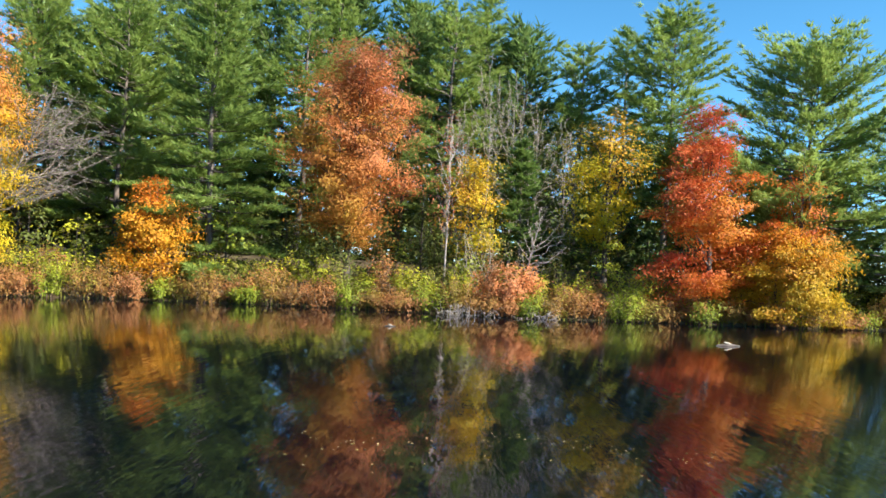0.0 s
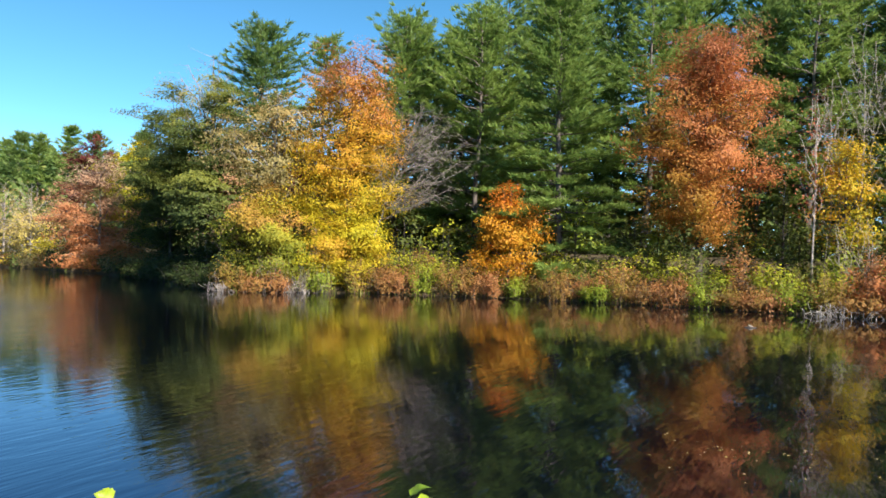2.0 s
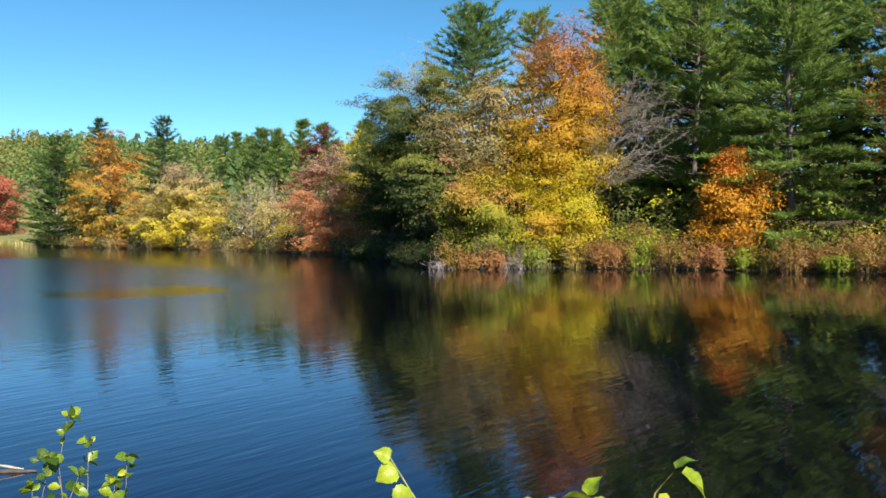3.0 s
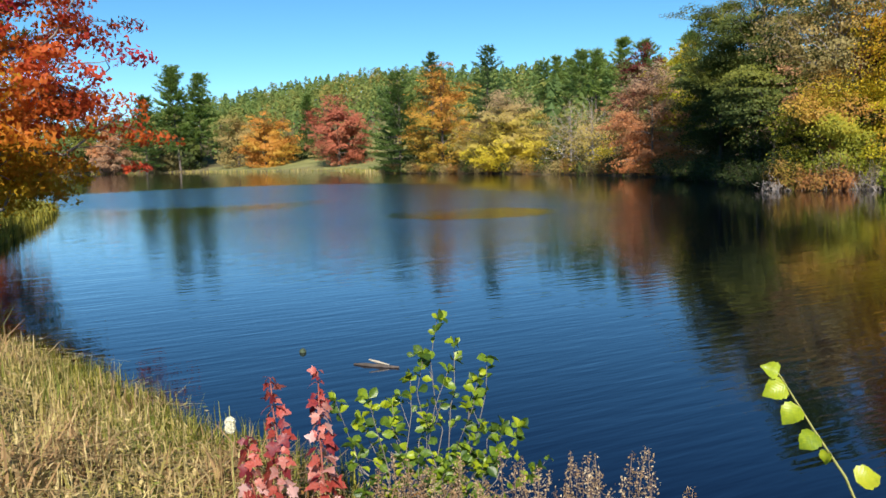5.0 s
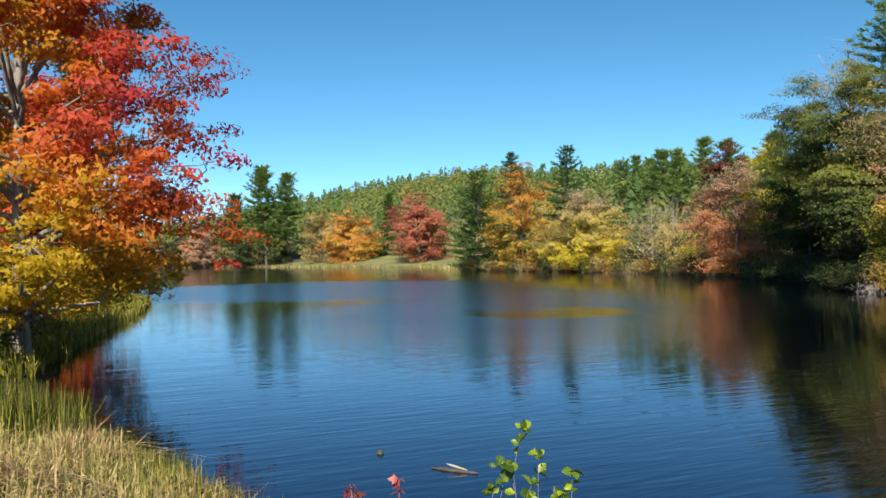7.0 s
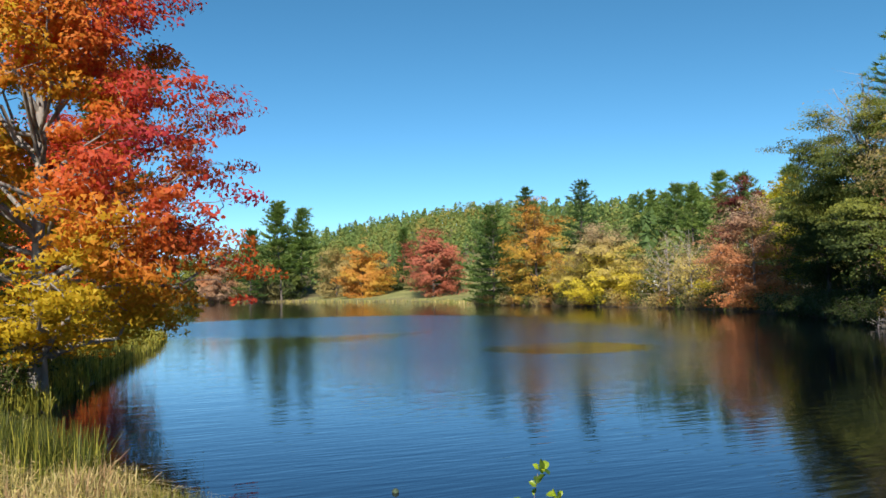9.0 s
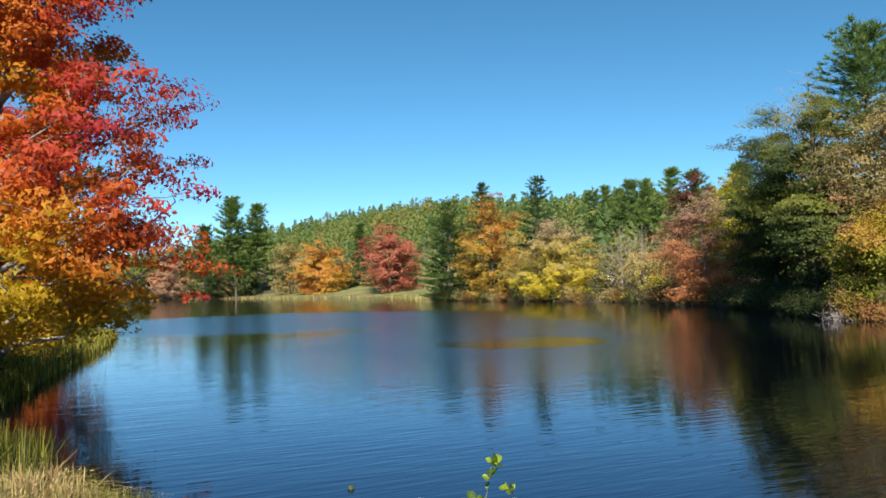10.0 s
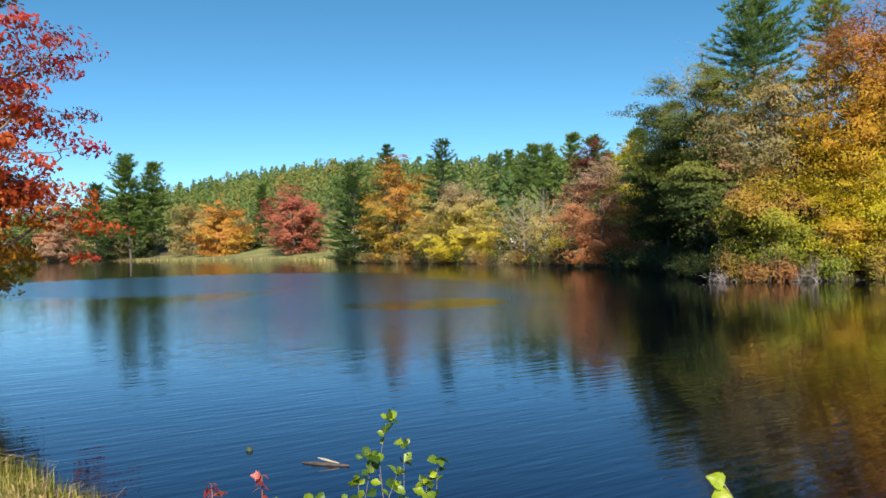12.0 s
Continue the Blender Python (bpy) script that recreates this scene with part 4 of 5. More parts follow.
blades("far_shore_grass", p, np.full(len(p), 0.45), 0.03, np.clip(0.35 + g.normal(size=len(p)) * 0.25, 0, 1), REED, "green grass at the foot of the wooded bank", "grass", 26, 0.4)
p, d = scatter_bank(g, 40000, -300, -120, -5, 110, -0.2, 1.8)
blades("meadow_edge_grass", p, np.full(len(p), 0.7), 0.09, np.clip(0.25 + g.normal(size=len(p)) * 0.2, 0, 1), DRYGRASS, "pale grass along the far shore", "grass", 27, 0.4)

# tufts of green blades along the waterline
tufts, d = scatter_bank(g, 1700, -13, -3.4, -3, 3.0, -0.25, 0.35, 3.2)
tufts = np.repeat(tufts, 16, axis=0) + g.normal(size=(16 * len(tufts), 3)) * np.array([0.07, 0.07, 0.0])
blades("shore_tufts", tufts, np.full(len(tufts), 0.40), 0.006, np.clip(0.55 + g.normal(size=len(tufts)) * 0.3, 0, 1), REED, "upright green blades in tufts at the waterline", "grass", 29, 0.22)
# withered herbs in clumps over the bank
herb, d = scatter_bank(g, 1500, -14, -3.0, -5, 2.8, 0.0, 5.0, 3.2)
herb = herb[g.uniform(size=len(herb)) < 0.6]
ht = np.repeat(g.uniform(0, 1, len(herb)), 34)
p = np.repeat(herb, 34, axis=0) + g.normal(size=(34 * len(herb), 3)) * np.array([0.10, 0.10, 0.0])
p[:, 2] += np.abs(g.normal(size=len(p))) * 0.14 + 0.10
lv = leaf_cards(g, p, np.full(len(p), 0.032), 0.16, 0.5, 0.3)
tagged(card_object("dry_weeds", lv, np.clip(0.15 + 0.75 * ht + g.normal(size=len(p)) * 0.22, 0, 1), DRYGRASS), "withered brown leaves among the grass", "weeds", kind="stuff")

# leaves with a true outline, for plants close to the camera
OVAL = [(0, 0), (0.2, 0.14), (0.5, 0.34), (0.78, 0.28), (1, 0), (0.78, -0.28), (0.5, -0.34), (0.2, -0.14)]
HEART = [(0.05, 0), (0.0, 0.28), (0.25, 0.50), (0.62, 0.42), (1, 0), (0.62, -0.42), (0.25, -0.50), (0.0, -0.28)]
MAPLE = [(0, 0), (-0.06, 0.22), (0.08, 0.24), (0.12, 0.44), (0.26, 0.36), (0.46, 0.58), (0.50, 0.36), (0.58, 0.22), (0.74, 0.22), (1, 0),
         (0.74, -0.22), (0.58, -0.22), (0.50, -0.36), (0.46, -0.58), (0.26, -0.36), (0.12, -0.44), (0.08, -0.24), (-0.06, -0.22)]


def leaf_mesh(name, shape, material, tone, curl=0.30, fold=0.45, wave=0.03, teeth=0.0):
    """One leaf, a metre long, along +x: rows of cells from rim to rim, folded at the midrib, arched, with an uneven rim."""
    xs, ys = [p[0] for p in shape[:len(shape) // 2 + 1]], [p[1] for p in shape[:len(shape) // 2 + 1]]
    rows, cols = 11, (-1.0, -0.55, 0.0, 0.55, 1.0)
    v, f = [], []
    for i in range(rows):
        x = i / (rows - 1)
        w = float(np.interp(x, xs, ys)) * (1 + teeth * (1 if i % 2 else -1))
        for c in cols:
            y = w * c
            v.append((x + 0.05 * abs(c) * teeth * 4, y, fold * abs(y) * (1 - 0.5 * abs(y)) - curl * x * x + wave * math.sin(9 * x + 4 * tone) * abs(c)))
    n = len(cols)
    for i in range(rows - 1):
        for k in range(n - 1):
            a = i * n + k
            f.append((a, a + n, a + n + 1, a + 1))
    me = bpy.data.meshes.new(name)
    me.from_pydata(v, [], f)
    at = me.attributes.new("tone", "FLOAT", "FACE")
    at.data.foreach_set("value", [tone] * len(f))
    me.polygons.foreach_set("use_smooth", [True] * len(f))
    me.materials.append(material)
    me.update()
    return me


def lobed_leaf(name, shape, material, tone, curl=0.35):
    """One lobed leaf, a metre long, along +x: a fan of folded cells round its middle, the lobes bent down."""
    v = [(0.42, 0, 0.02)] + [(x, y, 0.22 * abs(y) - curl * x * x - 0.25 * y * y) for x, y in shape]
    n = len(shape)
    f = [(0, 1 + i, 1 + (i + 1) % n) for i in range(n)]
    me = bpy.data.meshes.new(name)
    me.from_pydata(v, [], f)
    at = me.attributes.new("tone", "FLOAT", "FACE")
    at.data.foreach_set("value", [tone] * len(f))
    me.polygons.foreach_set("use_smooth", [True] * len(f))
    me.materials.append(material)
    me.update()
    return me


def lamina_mat(name, colours, through_light=0.35, rough=0.4):
    """A leaf seen from near: the leaf's own tone, blotches, paler side veins that also stand out in relief."""
    m, nt, bsdf, out = base_mat(name)
    at = nt.nodes.new("ShaderNodeAttribute")
    at.attribute_name = "tone"
    r = ramp_node(nt, [(i / (len(colours) - 1), c) for i, c in enumerate(colours)])
    co = nt.nodes.new("ShaderNodeTexCoord")
    no = nt.nodes.new("ShaderNodeTexNoise")
    no.inputs["Scale"].default_value, no.inputs["Detail"].default_value = 5.0, 4
    nt.links.new(co.outputs["Object"], no.inputs["Vector"])
    oi = nt.nodes.new("ShaderNodeObjectInfo")
    tone = math_node(nt, "ADD", at.outputs["Fac"], math_node(nt, "MULTIPLY", math_node(nt, "SUBTRACT", no.outputs[0], 0.5), 0.7))
    tone = math_node(nt, "ADD", tone, math_node(nt, "MULTIPLY", math_node(nt, "SUBTRACT", oi.outputs["Random"], 0.5), 0.35))
    nt.links.new(tone, r.inputs[0])
    sep = nt.nodes.new("ShaderNodeSeparateXYZ")
    nt.links.new(co.outputs["Object"], sep.inputs[0])
    slant = math_node(nt, "SUBTRACT", sep.outputs["X"], math_node(nt, "MULTIPLY", math_node(nt, "ABSOLUTE", sep.outputs["Y"]), 0.9))
    vein = math_node(nt, "POWER", math_node(nt, "ABSOLUTE", math_node(nt, "SINE", math_node(nt, "MULTIPLY", slant, 22.0))), 6.0)
    hsv = nt.nodes.new("ShaderNodeHueSaturation")
    v = math_node(nt, "MULTIPLY_ADD", vein, -0.07)
    v.node.inputs[2].default_value = 1.06
    nt.links.new(v, hsv.inputs["Value"])
    nt.links.new(r.outputs[0], hsv.inputs["Color"])
    nt.links.new(hsv.outputs[0], bsdf.inputs["Base Color"])
    bsdf.inputs["Roughness"].default_value = rough
    bp = nt.nodes.new("ShaderNodeBump")
    bp.inputs["Strength"].default_value, bp.inputs["Distance"].default_value = 0.15, 0.003
    nt.links.new(vein, bp.inputs["Height"])
    nt.links.new(bp.outputs[0], bsdf.inputs["Normal"])
    tr = nt.nodes.new("ShaderNodeBsdfTranslucent")
    nt.links.new(hsv.outputs[0], tr.inputs[0])
    mix = nt.nodes.new("ShaderNodeMixShader")
    mix.inputs[0].default_value = through_light
    nt.links.new(bsdf.outputs[0], mix.inputs[1])
    nt.links.new(tr.outputs[0], mix.inputs[2])
    nt.links.new(mix.outputs[0], out.inputs[0])
    return m


FRESH = lamina_mat("fresh_green_leaves", [(0.05, 0.10, 0.018), (0.16, 0.25, 0.025), (0.34, 0.42, 0.02), (0.46, 0.47, 0.03)], 0.42, 0.4)
SAPRED = lamina_mat("red_sapling_leaves", [(0.17, 0.02, 0.03), (0.42, 0.07, 0.05), (0.50, 0.19, 0.15), (0.58, 0.36, 0.34)], 0.35, 0.45)
SPIREA = leaf_mat("brown_seed_heads", [(0.14, 0.08, 0.04), (0.28, 0.18, 0.09), (0.42, 0.32, 0.20)], 0.15, 0.8, 0.3)
WHITE_FLUFF = leaf_mat("white_fluff", [(0.75, 0.72, 0.50), (0.80, 0.78, 0.68)], 0.2, 0.9, 0.1)
GREEN_STEM = bark_mat("green_stem", (0.16, 0.17, 0.04), (0.32, 0.30, 0.10), 20, 1)
RED_STEM = bark_mat("red_stem", (0.20, 0.05, 0.04), (0.34, 0.12, 0.08), 20, 1)

OVALS = [leaf_mesh("leaf", OVAL, FRESH, t, 0.2, 0.5, 0.02) for t in (0.0, 0.14, 0.34, 0.6)]
HEARTS = [leaf_mesh("leaf", HEART, FRESH, t, 0.25, 0.5, 0.05, 0.05) for t in (0.48, 0.62, 0.72)]
MAPLES = [lobed_leaf("leaf", MAPLE, SAPRED, t) for t in (0.1, 0.35, 0.6, 0.9)]


def put_leaf(mesh, root, at, direction, size, roll=0.0):
    """One leaf of its own on a plant: base at 'at', pointing along 'direction'."""
    ob = new("leaf", mesh)
    ob.parent = root
    q = Vector(direction).to_track_quat("X", "Z")
    ob.matrix_local = Matrix.Translation(Vector(at)) @ q.to_matrix().to_4x4() @ pose(0, 0, 0, roll, 0, 0) @ Matrix.Diagonal((size, size, size, 1))
    return ob


def leafy_shrub(x, y, seed):
    """An open shrub: grey forked stems with single oval leaves towards their tips."""
    rng = np.random.default_rng(seed)
    z = max(0.02, float(ground_z(x, y)[0])) - 0.03
    root = thing("shrub", x, y, z, "open waterside shrub with yellow-green oval leaves", "shrub")
    tips = [(-0.15, 0.16, 1.56), (0.02, 0.40, 1.32), (-0.20, -0.28, 1.12), (-0.26, -0.46, 1.12), (0.26, 0.46, 0.95), (0.05, 0.12, 1.28), (-0.1, -0.05, 1.22), (-0.02, 0.30, 1.05),
            (0.12, 0.28, 0.92), (-0.16, -0.16, 0.95), (-0.05, 0.02, 0.98), (0.2, 0.36, 0.78), (-0.2, -0.38, 0.85), (0.05, 0.2, 0.8), (0.1, -0.1, 0.85), (0.3, 0.55, 0.7),
            (-0.12, 0.05, 1.36), (-0.05, 0.22, 1.42), (-0.22, -0.12, 1.05), (0.0, 0.34, 1.18), (-0.28, -0.3, 0.98), (0.15, 0.42, 0.88)]
    tips += [(rng.normal() * 0.2, rng.normal() * 0.32 + 0.05, rng.uniform(0.4, 0.8)) for _ in range(12)]
    for tx, ty, tz in tips:
        tubes = Tubes()
        foot = np.array([tx * 0.25 + rng.normal() * 0.03, ty * 0.25 + rng.normal() * 0.03, 0])
        pts = bent(foot, (tx, ty, tz), rng, 0.02, 0.05, 7)
        tubes.add(pts, np.linspace(0.0048, 0.0016, 7), 5)
        part("stem", tubes.make("stem", TWIG_PALE, root), root)
        places = [(f, 1) for f in (0.42, 0.52, 0.6, 0.68, 0.76, 0.84, 0.9)] + [(1.0, 7), (0.94, 4)]
        for f, many in places:
            at = np.array([np.interp(f, np.linspace(0, 1, 7), pts[:, i]) for i in range(3)])
            for k in range(many):
                a = rng.uniform(0, 6.3)
                put_leaf(OVALS[int(rng.integers(0, 4))], root, at, (math.cos(a), math.sin(a), rng.uniform(-0.2, 1.3)), rng.uniform(0.045, 0.088), rng.uniform(-120, 120))
        for k in range(3):
            f = rng.uniform(0.3, 0.8)
            at = np.array([np.interp(f, np.linspace(0, 1, 7), pts[:, i]) for i in range(3)])
            a = rng.uniform(0, 6.3)
            e = at + np.array([math.cos(a), math.sin(a), 0.9]) * rng.uniform(0.08, 0.2)
            tubes = Tubes()
            tubes.add(bent(at, e, rng, 0, 0.08, 4), [0.0025, 0.002, 0.0016, 0.001], 4)
            part("twig", tubes.make("twig", TWIG_PALE, root), root)
            for q in range(3):
                a = rng.uniform(0, 6.3)
                put_leaf(OVALS[int(rng.integers(0, 4))], root, e, (math.cos(a), math.sin(a), rng.uniform(-0.2, 1.0)), rng.uniform(0.03, 0.06), rng.uniform(-120, 120))
    return root


def red_sapling(x, y, top, seed, lean=(0.0, 0.0)):
    """A maple seedling with a column of red and pink lobed leaves."""
    rng = np.random.default_rng(seed)
    z = float(ground_z(x, y)[0]) - 0.03
    h = top - z
    root = thing("maple_sapling", x, y, z, "young maple with a column of red and pink leaves", "sapling", "red maple saplings")
    tubes = Tubes()
    pts = bent((0, 0, 0), (lean[0], lean[1], h), rng, 0, 0.015, 7)
    tubes.add(pts, np.linspace(0.009, 0.003, 7), 6)
    part("stem", tubes.make("stem", RED_STEM, root), root)
    turn = rng.uniform(0, 6.3)
    for f in np.linspace(0.25, 1.0, 27):
        at = np.array([np.interp(f, np.linspace(0, 1, 7), pts[:, i]) for i in range(3)])
        turn += math.pi / 2 + rng.normal() * 0.3
        for k in range(2 + int(rng.uniform() < 0.5)):
            a = turn + k * 2.6 + rng.normal() * 0.2
            out = np.array([math.cos(a), math.sin(a), 0.55])
            base = at + out * (0.012 + 0.05 * (1 - f))
            tb = Tubes()
            tb.add([at, (at + base) / 2 + np.array([0, 0, 0.004]), base], [0.0016, 0.0013, 0.001], 3)
            part("leaf_stalk", tb.make("leaf_stalk", RED_STEM, root), root)
            size = rng.uniform(0.055, 0.105) * (1.05 - 0.5 * f ** 3)
            put_leaf(MAPLES[int(rng.integers(0, 4 if f < 0.85 else 2))], root, base, (out[0], out[1], rng.uniform(-1.3, 0.4)), size, rng.uniform(-80, 80))
    return root


def spirea(x, y, top, seed, group="brown seed-head shrubs"):
    """A clump of dry stems that end in brown fuzzy seed heads."""
    rng = np.random.default_rng(seed)
    z = max(0.02, float(ground_z(x, y)[0])) - 0.03
    h = top - z
    root = thing("spirea_clump", x, y, z, "dry brown spirea with fuzzy seed heads", "shrub", group)
    for i in range(11):
        tubes = Tubes()
        a, r = rng.uniform(0, 6.3), rng.uniform(0.02, 0.22)
        tip = np.array([math.cos(a) * r, math.sin(a) * r, h * rng.uniform(0.72, 1.0)])
        pts = bent((tip[0] * 0.4, tip[1] * 0.4, 0), tip, rng, 0, 0.03, 6)
        tubes.add(pts, np.linspace(0.004, 0.0015, 6), 4)
        part("stem", tubes.make("stem", TWIG_BROWN, root), root)
        n = 190
        f = rng.uniform(0.45, 1.0, n)
        w = np.where(f > 0.75, 0.022 * (1.05 - f) / 0.3 + 0.006, 0.035)
        c = np.stack([np.interp(f, np.linspace(0, 1, 6), pts[:, k]) for k in range(3)], 1) + rng.normal(size=(n, 3)) * w[:, None]
        v = leaf_cards(rng, c, np.where(f > 0.75, 0.007, 0.011), 0.6, 0.3, 0.2)
        hd = card_object("seed_head", v, np.clip(0.35 + 0.35 * rng.normal() * 0.6 + rng.normal(size=n) * 0.2 + (f > 0.75) * 0.2, 0, 1), SPIREA, root)
        hd["kind"] = "stuff"
    return root


def leafy_branch(points, leaves, label, radius=0.0035, shapes=HEARTS, stem_mat=None):
    """A single shoot rising from the bank with a few large leaves; places are in the world."""
    x, y, z = points[0]
    root = thing("leafy_shoot", x, y, z, label, "shoot", "leafy shoots by the camera")
    base = np.array(points[0])
    tubes = Tubes()
    pts = np.array(points) - base
    tubes.add(pts, np.linspace(radius * 1.8, radius * 0.5, len(pts)), 6)
    part("stem", tubes.make("stem", stem_mat or GREEN_STEM, root), root)
    for i, (lx, ly, lz, dx, dy, dz, s, ro) in enumerate(leaves):
        put_leaf(shapes[i % len(shapes)], root, np.array((lx, ly, lz)) - base, (dx, dy, dz), s, ro)
    return root


leafy_shrub(-4.37, 2.03, 31)
red_sapling(-4.50, 1.21, 1.36, 32, (-0.06, -0.03))
red_sapling(-4.42, 1.45, 1.38, 33, (-0.07, -0.02))
red_sapling(-4.62, 1.10, 1.02, 34, (0.0, -0.05))
for i, (sx, sy, st) in enumerate([(-3.50, 2.18, 1.14), (-3.37, 2.36, 1.18), (-3.25, 2.50, 1.10), (-3.08, 2.66, 1.03), (-3.75, 2.05, 1.0), (-4.0, 1.85, 0.98), (-4.1, 1.65, 0.92), (-3.55, 1.95, 0.95)]):
    spirea(sx, sy, st, 40 + i)
for i, (sx, sy, sh) in enumerate([(-4.15, 1.95, 0.62), (-3.95, 2.15, 0.60), (-4.3, 1.7, 0.5), (-3.7, 2.3, 0.55), (-4.7, 1.3, 0.5)]):
    bush("low_weeds", sx, sy, sh, 0.6, BRUSH, "low rusty weeds at the water's edge", seed=56 + i, tone=0.8, leaf=0.035, count=520, category="weeds", group="rusty weeds")
# shoots of a small tree beside the camera
leafy_branch([(-1.45, 2.12, 1.05), (-1.60, 2.02, 1.50), (-1.66, 1.97, 1.69), (-1.72, 1.92, 1.81), (-1.79, 1.87, 1.95)],
             [(-1.79, 1.87, 1.95, -0.3, -0.6, 0.35, 0.048, -70), (-1.775, 1.88, 1.92, -0.35, -0.8, -0.35, 0.064, -60), (-1.745, 1.90, 1.865, -0.3, -0.7, -0.6, 0.064, -40),
              (-1.715, 1.925, 1.80, -0.3, -0.65, -0.8, 0.060, -65), (-1.69, 1.945, 1.755, -0.2, -0.3, -0.9, 0.04, -30), (-1.64, 1.985, 1.68, 0.4, 0.85, 0.3, 0.07, 40)],
             "slender shoot with large lime green leaves")
leafy_branch([(-1.30, 2.12, 1.05), (-1.31, 2.13, 1.5), (-1.31, 2.13, 1.78), (-1.31, 2.13, 1.88)],
             [(-1.31, 2.13, 1.88, 0.1, 0.3, 0.6, 0.06, 0), (-1.31, 2.13, 1.87, -0.7, -0.4, 0.2, 0.075, 20), (-1.31, 2.13, 1.86, 0.7, 0.5, 0.1, 0.07, -10), (-1.31, 2.13, 1.84, -0.3, -0.3, -0.8, 0.07, 0),
              (-1.31, 2.13, 1.83, 0.5, 0.3, -0.5, 0.08, 0), (-1.31, 2.13, 1.80, -0.8, -0.4, 0.1, 0.08, 0), (-1.31, 2.13, 1.79, 0.3, 0.2, -0.9, 0.07, 40), (-1.31, 2.13, 1.77, -0.6, -0.5, -0.3, 0.075, 0)],
             "leafy shoot with lime green leaves")
leafy_branch([(-1.38, 2.06, 1.05), (-1.40, 2.07, 1.5), (-1.41, 2.07, 1.74), (-1.42, 2.07, 1.83)],
             [(-1.42, 2.07, 1.83, -0.5, -0.4, 0.4, 0.07, 0), (-1.42, 2.07, 1.83, 0.5, 0.4, 0.4, 0.07, 0), (-1.42, 2.07, 1.80, -0.7, -0.5, -0.2, 0.07, 0), (-1.41, 2.07, 1.78, 0.5, 0.4, -0.2, 0.06, 0)],
             "leafy shoot with lime green leaves")
leafy_branch([(-1.25, 2.20, 1.05), (-1.22, 2.26, 1.5), (-1.21, 2.29, 1.80), (-1.20, 2.29, 1.87), (-1.15, 2.31, 1.94)],
             [(-1.15, 2.31, 1.94, 0.4, 0.3, 0.4, 0.06, 0), (-1.14, 2.32, 1.93, 0.7, 0.4, -0.5, 0.09, 10), (-1.19, 2.295, 1.87, 0.2, 0.1, -0.9, 0.065, 30)], "thin shoot with three yellow-green leaves")
leafy_branch([(1.05, 2.50, 1.05), (1.06, 2.56, 1.6), (1.07, 2.57, 2.02)], [(1.07, 2.57, 2.01, -0.6, -0.2, 0.3, 0.06, 0), (1.07, 2.57, 2.01, 0.6, 0.3, 0.1, 0.06, 0)], "thin shoot with small yellow leaves")

# burst seed head on a stalk in the grass
fl = thing("cattail_head", -5.0, 1.03, float(ground_z(-5.0, 1.03)[0]) - 0.02, "white fluffy burst cattail head on a stalk", "cattail")
tb = Tubes()
hz = 0.99 - fl.location.z
tb.add([(0, 0, 0), (0.01, 0, hz * 0.5), (0, 0, hz + 0.12)], [0.005, 0.004, 0.002], 6)
part("stalk", tb.make("stalk", GREEN_STEM, fl), fl)
fr = np.random.default_rng(77)
q = unit(fr.normal(size=(2400, 3))) * (fr.uniform(size=(2400, 1)) ** 0.33) * np.array([0.030, 0.030, 0.034])
q += np.array([0, 0, hz]) + np.where(fr.uniform(size=(2400, 1)) < 0.5, 1, -1) * np.array([0.004, 0, 0.018])
part("fluff", card_object("fluff", leaf_cards(fr, q, np.full(2400, 0.006), 0.6), fr.uniform(size=2400), WHITE_FLUFF, fl), fl)


# ---------------------------------------------------------------- on and in the water
def ball_mesh(name, r, material, x, y, z, label, category, sq=1.0):
    bm = bmesh.new()
    bmesh.ops.create_icosphere(bm, subdivisions=3, radius=r)
    for v in bm.verts:
        n = noise.noise(v.co * (3.0 / r) * 0.35) * 0.06
        v.co *= 1 + n
        v.co.z *= sq
    me = bpy.data.meshes.new(name)
    bm.to_mesh(me)
    bm.free()
    me.materials.append(material)
    for f in me.polygons:
        f.use_smooth = True
    ob = new(name, me)
    ob.location = (x, y, z)
    return tagged(ob, label, category)


PALE = bark_mat("pale_weathered_wood", (0.22, 0.19, 0.14), (0.45, 0.40, 0.32), 9, 1)
ball_mesh("ball", 0.045, bark_mat("dark_rubber", (0.012, 0.02, 0.012), (0.06, 0.09, 0.05), 30, 1, 0.1), -10.39, 3.02, 0.012, "small dark ball floating on the pond", "ball")


def floating_wood(name, x, y, length, r, turn, label, seed):
    rng = np.random.default_rng(seed)
    root = thing(name, x, y, 0.0, label, "driftwood")
    root.rotation_euler = (0, 0, radians(turn))
    tb = Tubes()
    pts = bent((-length / 2, 0, 0.008), (length / 2, 0, 0.012), rng, 0.0, 0.008, 8)
    tb.add(pts, r * np.array([0.35, 0.8, 1.1, 1.25, 1.2, 1.0, 0.8, 0.5]), 8)
    part("log", tb.make("log", BARK_DARK, root), root)
    tb = Tubes()
    tb.add(bent((0.28 * length, 0.01, 0.03), (-0.16 * length, 0.0, 0.045 + 1.6 * r), rng, 0, 0.02, 4), [r * 0.2, r * 0.6, r * 0.75, r * 0.3], 6)
    part("stub", tb.make("stub", PALE, root), root, "pale broken stub")
    return root


floating_wood("driftwood", -9.2, 3.6, 0.62, 0.022, 42, "dark floating log with a pale broken stub", 5)
floating_wood("driftwood", 12.14, 33.4, 1.1, 0.07, 10, "dark log lying in the shallow water", 6)
floating_wood("driftwood", -2.26, 35.84, 0.5, 0.04, 5, "small pale log floating on the pond", 7)
lr = np.random.default_rng(88)
n = 120
lx = lr.uniform(-2.2, 4.4, n)
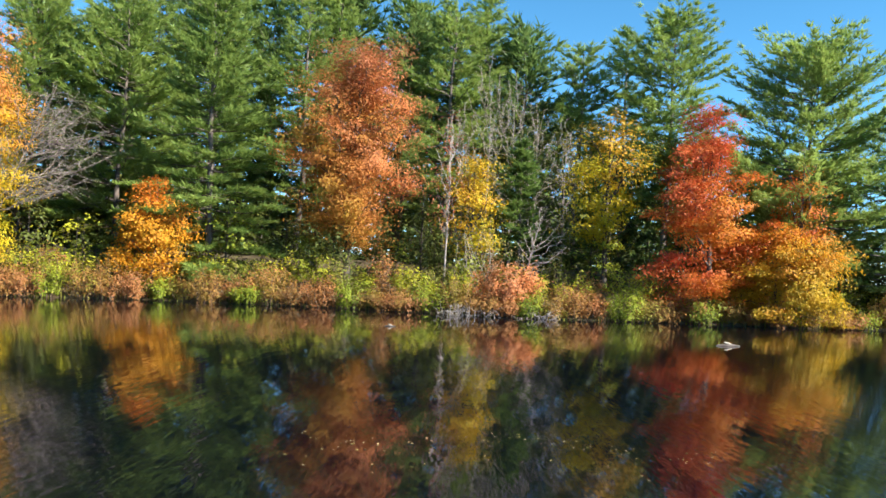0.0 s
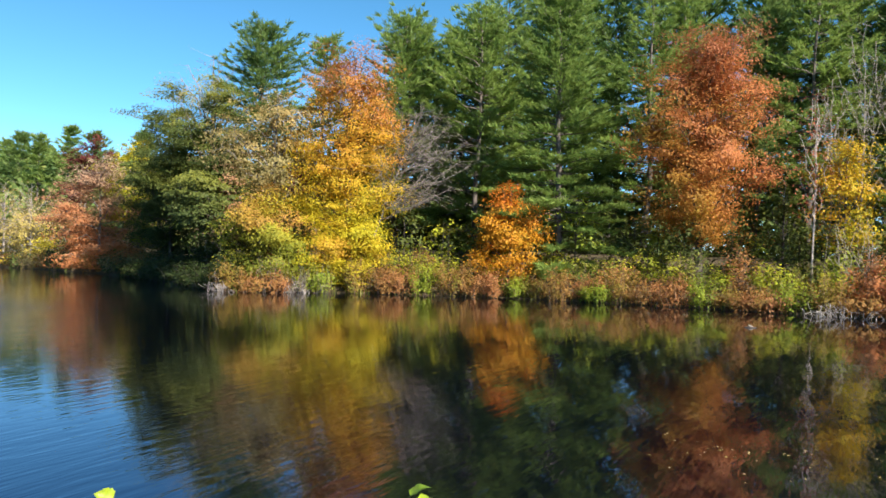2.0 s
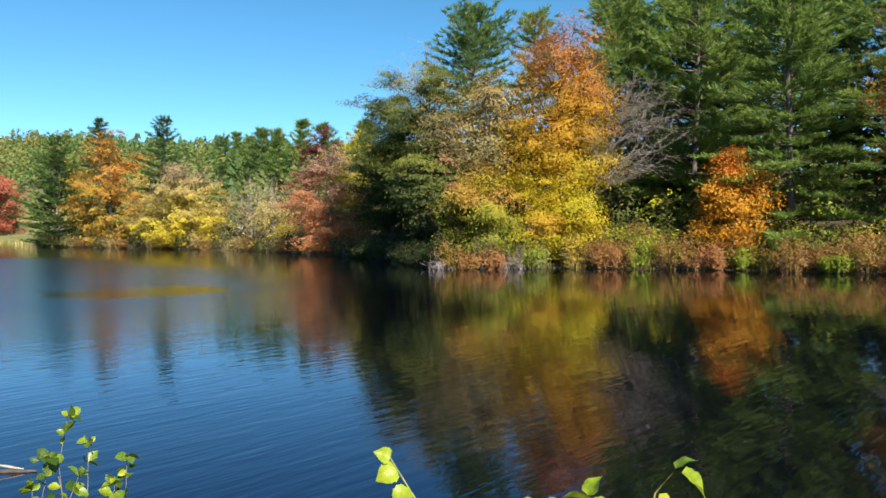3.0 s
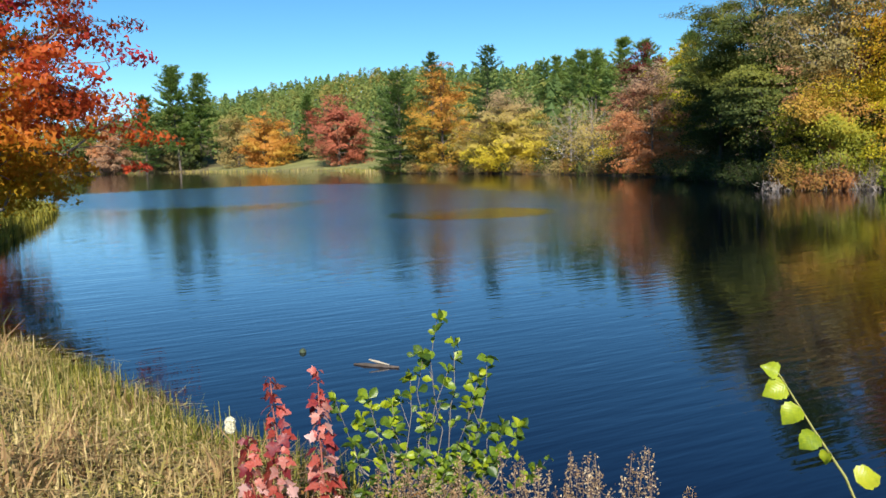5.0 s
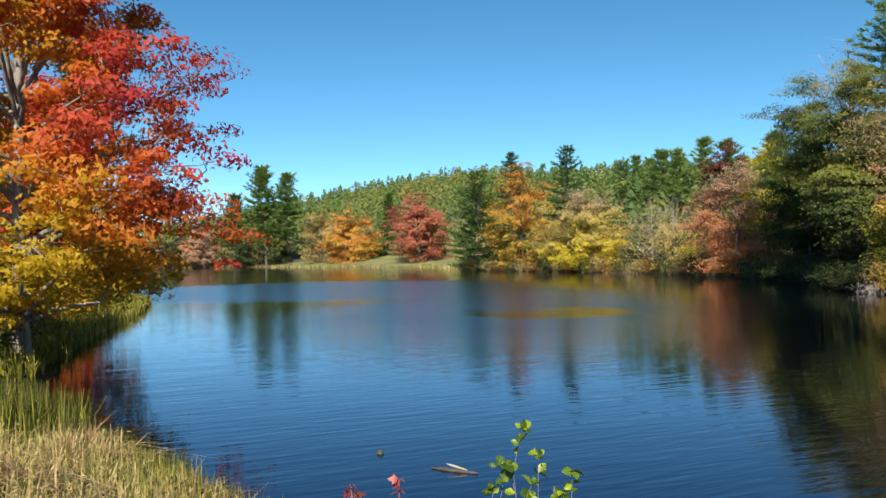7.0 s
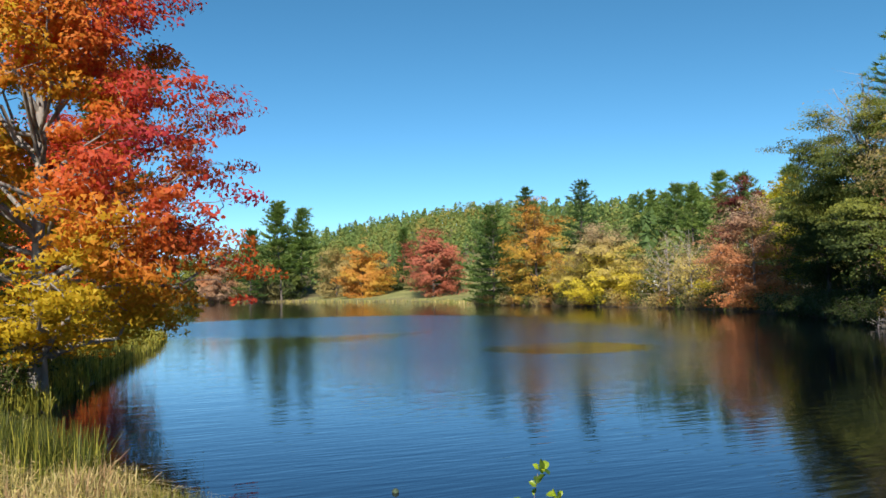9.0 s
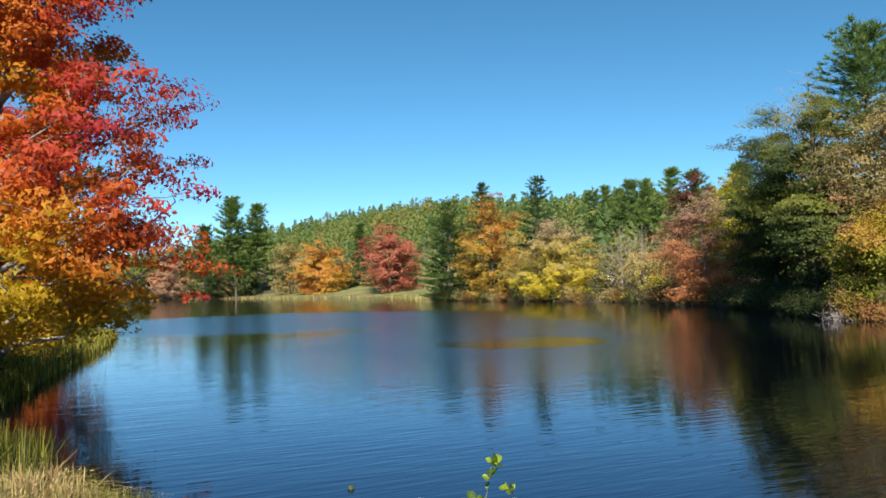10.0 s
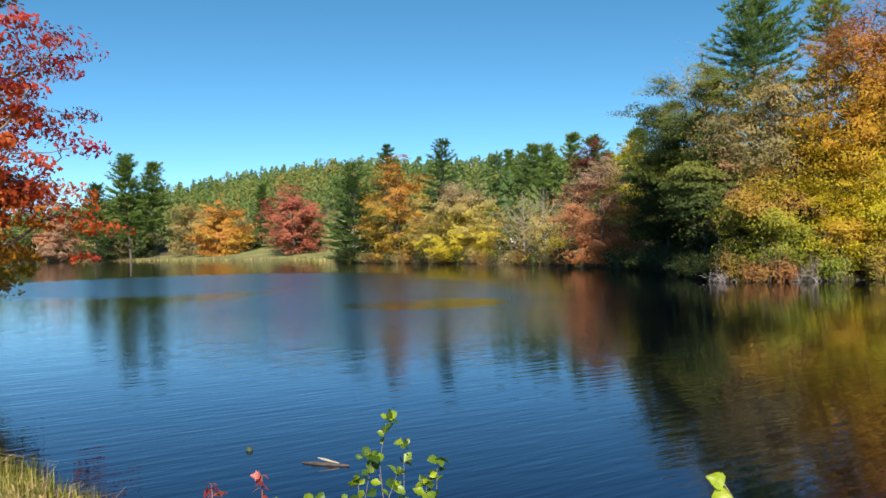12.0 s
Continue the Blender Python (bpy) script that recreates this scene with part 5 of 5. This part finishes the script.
ly = 12.6 + 0.5 * np.sin(lx * 1.3) + lr.normal(size=n) * 0.28 - 1.4 * (lr.uniform(size=n) < 0.18)
pf = np.stack([lx, ly, np.full(n, 0.006)], 1)
fv = leaf_cards(lr, pf, np.full(n, 0.022), 0.6, 9.0, 0.05)
tagged(card_object("floating_leaves", fv, lr.uniform(0, 1, n), DRYGRASS), "fallen yellow leaves drifting on the water", "leaves", kind="stuff")


# ---------------------------------------------------------------- dead wood along the far shore
def dead_branches(x, y, w, h, seed, label, count=26, mat=None):
    rng = np.random.default_rng(seed)
    root = thing("dead_branches", x, y, 0.0, label, "dead branches")
    tb = Tubes()
    for i in range(count):
        a = rng.uniform(-1.0, 1.0)
        f = np.array([rng.normal() * w * 0.25, rng.normal() * 0.4, -0.1])
        tip = f + np.array([math.sin(a) * w * 0.45, -rng.uniform(0, 0.8), h * rng.uniform(0.2, 1.0) * math.cos(a * 0.9)])
        pts = bent(f, tip, rng, 0.1 * rng.normal(), 0.08, 6)
        tb.add(pts, np.linspace(0.035, 0.008, 6), 4)
        for k in (2, 3, 4):
            e = pts[k] + rng.normal(size=3) * 0.3
            tb.add(bent(pts[k], e, rng, 0, 0.1, 3), [0.012, 0.009, 0.005], 3)
    ob = part("branchwork", tb.make("branchwork", mat or TWIG_GREY, root), root)
    return root


dead_branches(-32.9, 38.7, 2.0, 1.3, 61, "pale dead branches sticking out of the water", 22, BARK_PALE)
dead_branches(-29.5, 42.0, 2.4, 1.5, 62, "grey dead branches at the waterline", 24)
dead_branches(1.6, 47.4, 2.6, 0.9, 63, "tangle of pale dead branches in the shallows", 30, BARK_PALE)
dead_branches(6.0, 47.6, 2.4, 0.8, 64, "tangle of dead branches in the shallows", 24)
bush("bush", 4.2, 49.2, 3.0, 4.6, RUSSET, "salmon brown bush of dead leaves at the water", seed=65, tone=0.95, count=4200, leaf=0.17)
bush("bush", 3.0, 51.2, 5.6, 5.0, BEIGE, "tall grey-brown bush of bare twigs", seed=66, tone=0.6, count=500, leaf=0.12, twigs=TWIG_GREY)
broadleaf("dead_tree", 6.3, 51.2, 7.2, 3.0, 1.8, BEIGE, "dead grey tree leaning out from the bank", seed=67, clusters=200, per=0, twig=0.012, bark=TWIG_GREY, lean=(1.3, 0), limbs=18, trunk_r=0.06)


# shed roof and wall glimpsed through the trees
def shed(x, y, turn):
    z = float(ground_z(x, y)[0])
    root = thing("shed", x, y, z, "small white shed glimpsed between the trees", "shed")
    root.rotation_euler = (0, 0, radians(turn))
    wall = bark_mat("white_boards", (0.70, 0.69, 0.66), (0.82, 0.81, 0.79), 2, 0.3, 0.1)
    roofm = bark_mat("grey_roofing", (0.18, 0.18, 0.19), (0.30, 0.30, 0.31), 4, 1, 0.2)
    top = 4.5 - z
    bm = bmesh.new()
    bmesh.ops.create_cube(bm, size=1.0, matrix=Matrix.Translation((0, 0, top / 2)) @ Matrix.Diagonal((4.4, 3.0, top, 1)))
    bmesh.ops.bevel(bm, geom=bm.edges[:], offset=0.02, segments=1, affect="EDGES")
    me = bpy.data.meshes.new("wall")
    bm.to_mesh(me)
    bm.free()
    me.materials.append(wall)
    w = new("wall", me)
    w.parent = root
    v = [(-2.5, -1.9, top), (2.5, -1.9, top), (2.5, 0, top + 0.9), (-2.5, 0, top + 0.9), (-2.5, 1.9, top), (2.5, 1.9, top),
         (-2.5, -1.9, top + 0.12), (2.5, -1.9, top + 0.12), (2.5, 0, top + 1.02), (-2.5, 0, top + 1.02), (-2.5, 1.9, top + 0.12), (2.5, 1.9, top + 0.12)]
    f = [(6, 7, 8, 9), (9, 8, 11, 10), (0, 3, 2, 1), (3, 4, 5, 2), (0, 1, 7, 6), (4, 10, 11, 5), (0, 6, 9, 3), (3, 9, 10, 4), (1, 2, 8, 7), (2, 5, 11, 8)]
    me = bpy.data.meshes.new("roof")
    me.from_pydata(v, [], f)
    me.materials.append(roofm)
    r = new("roof", me)
    r.parent = root


shed(-109.5, 75.0, 56)
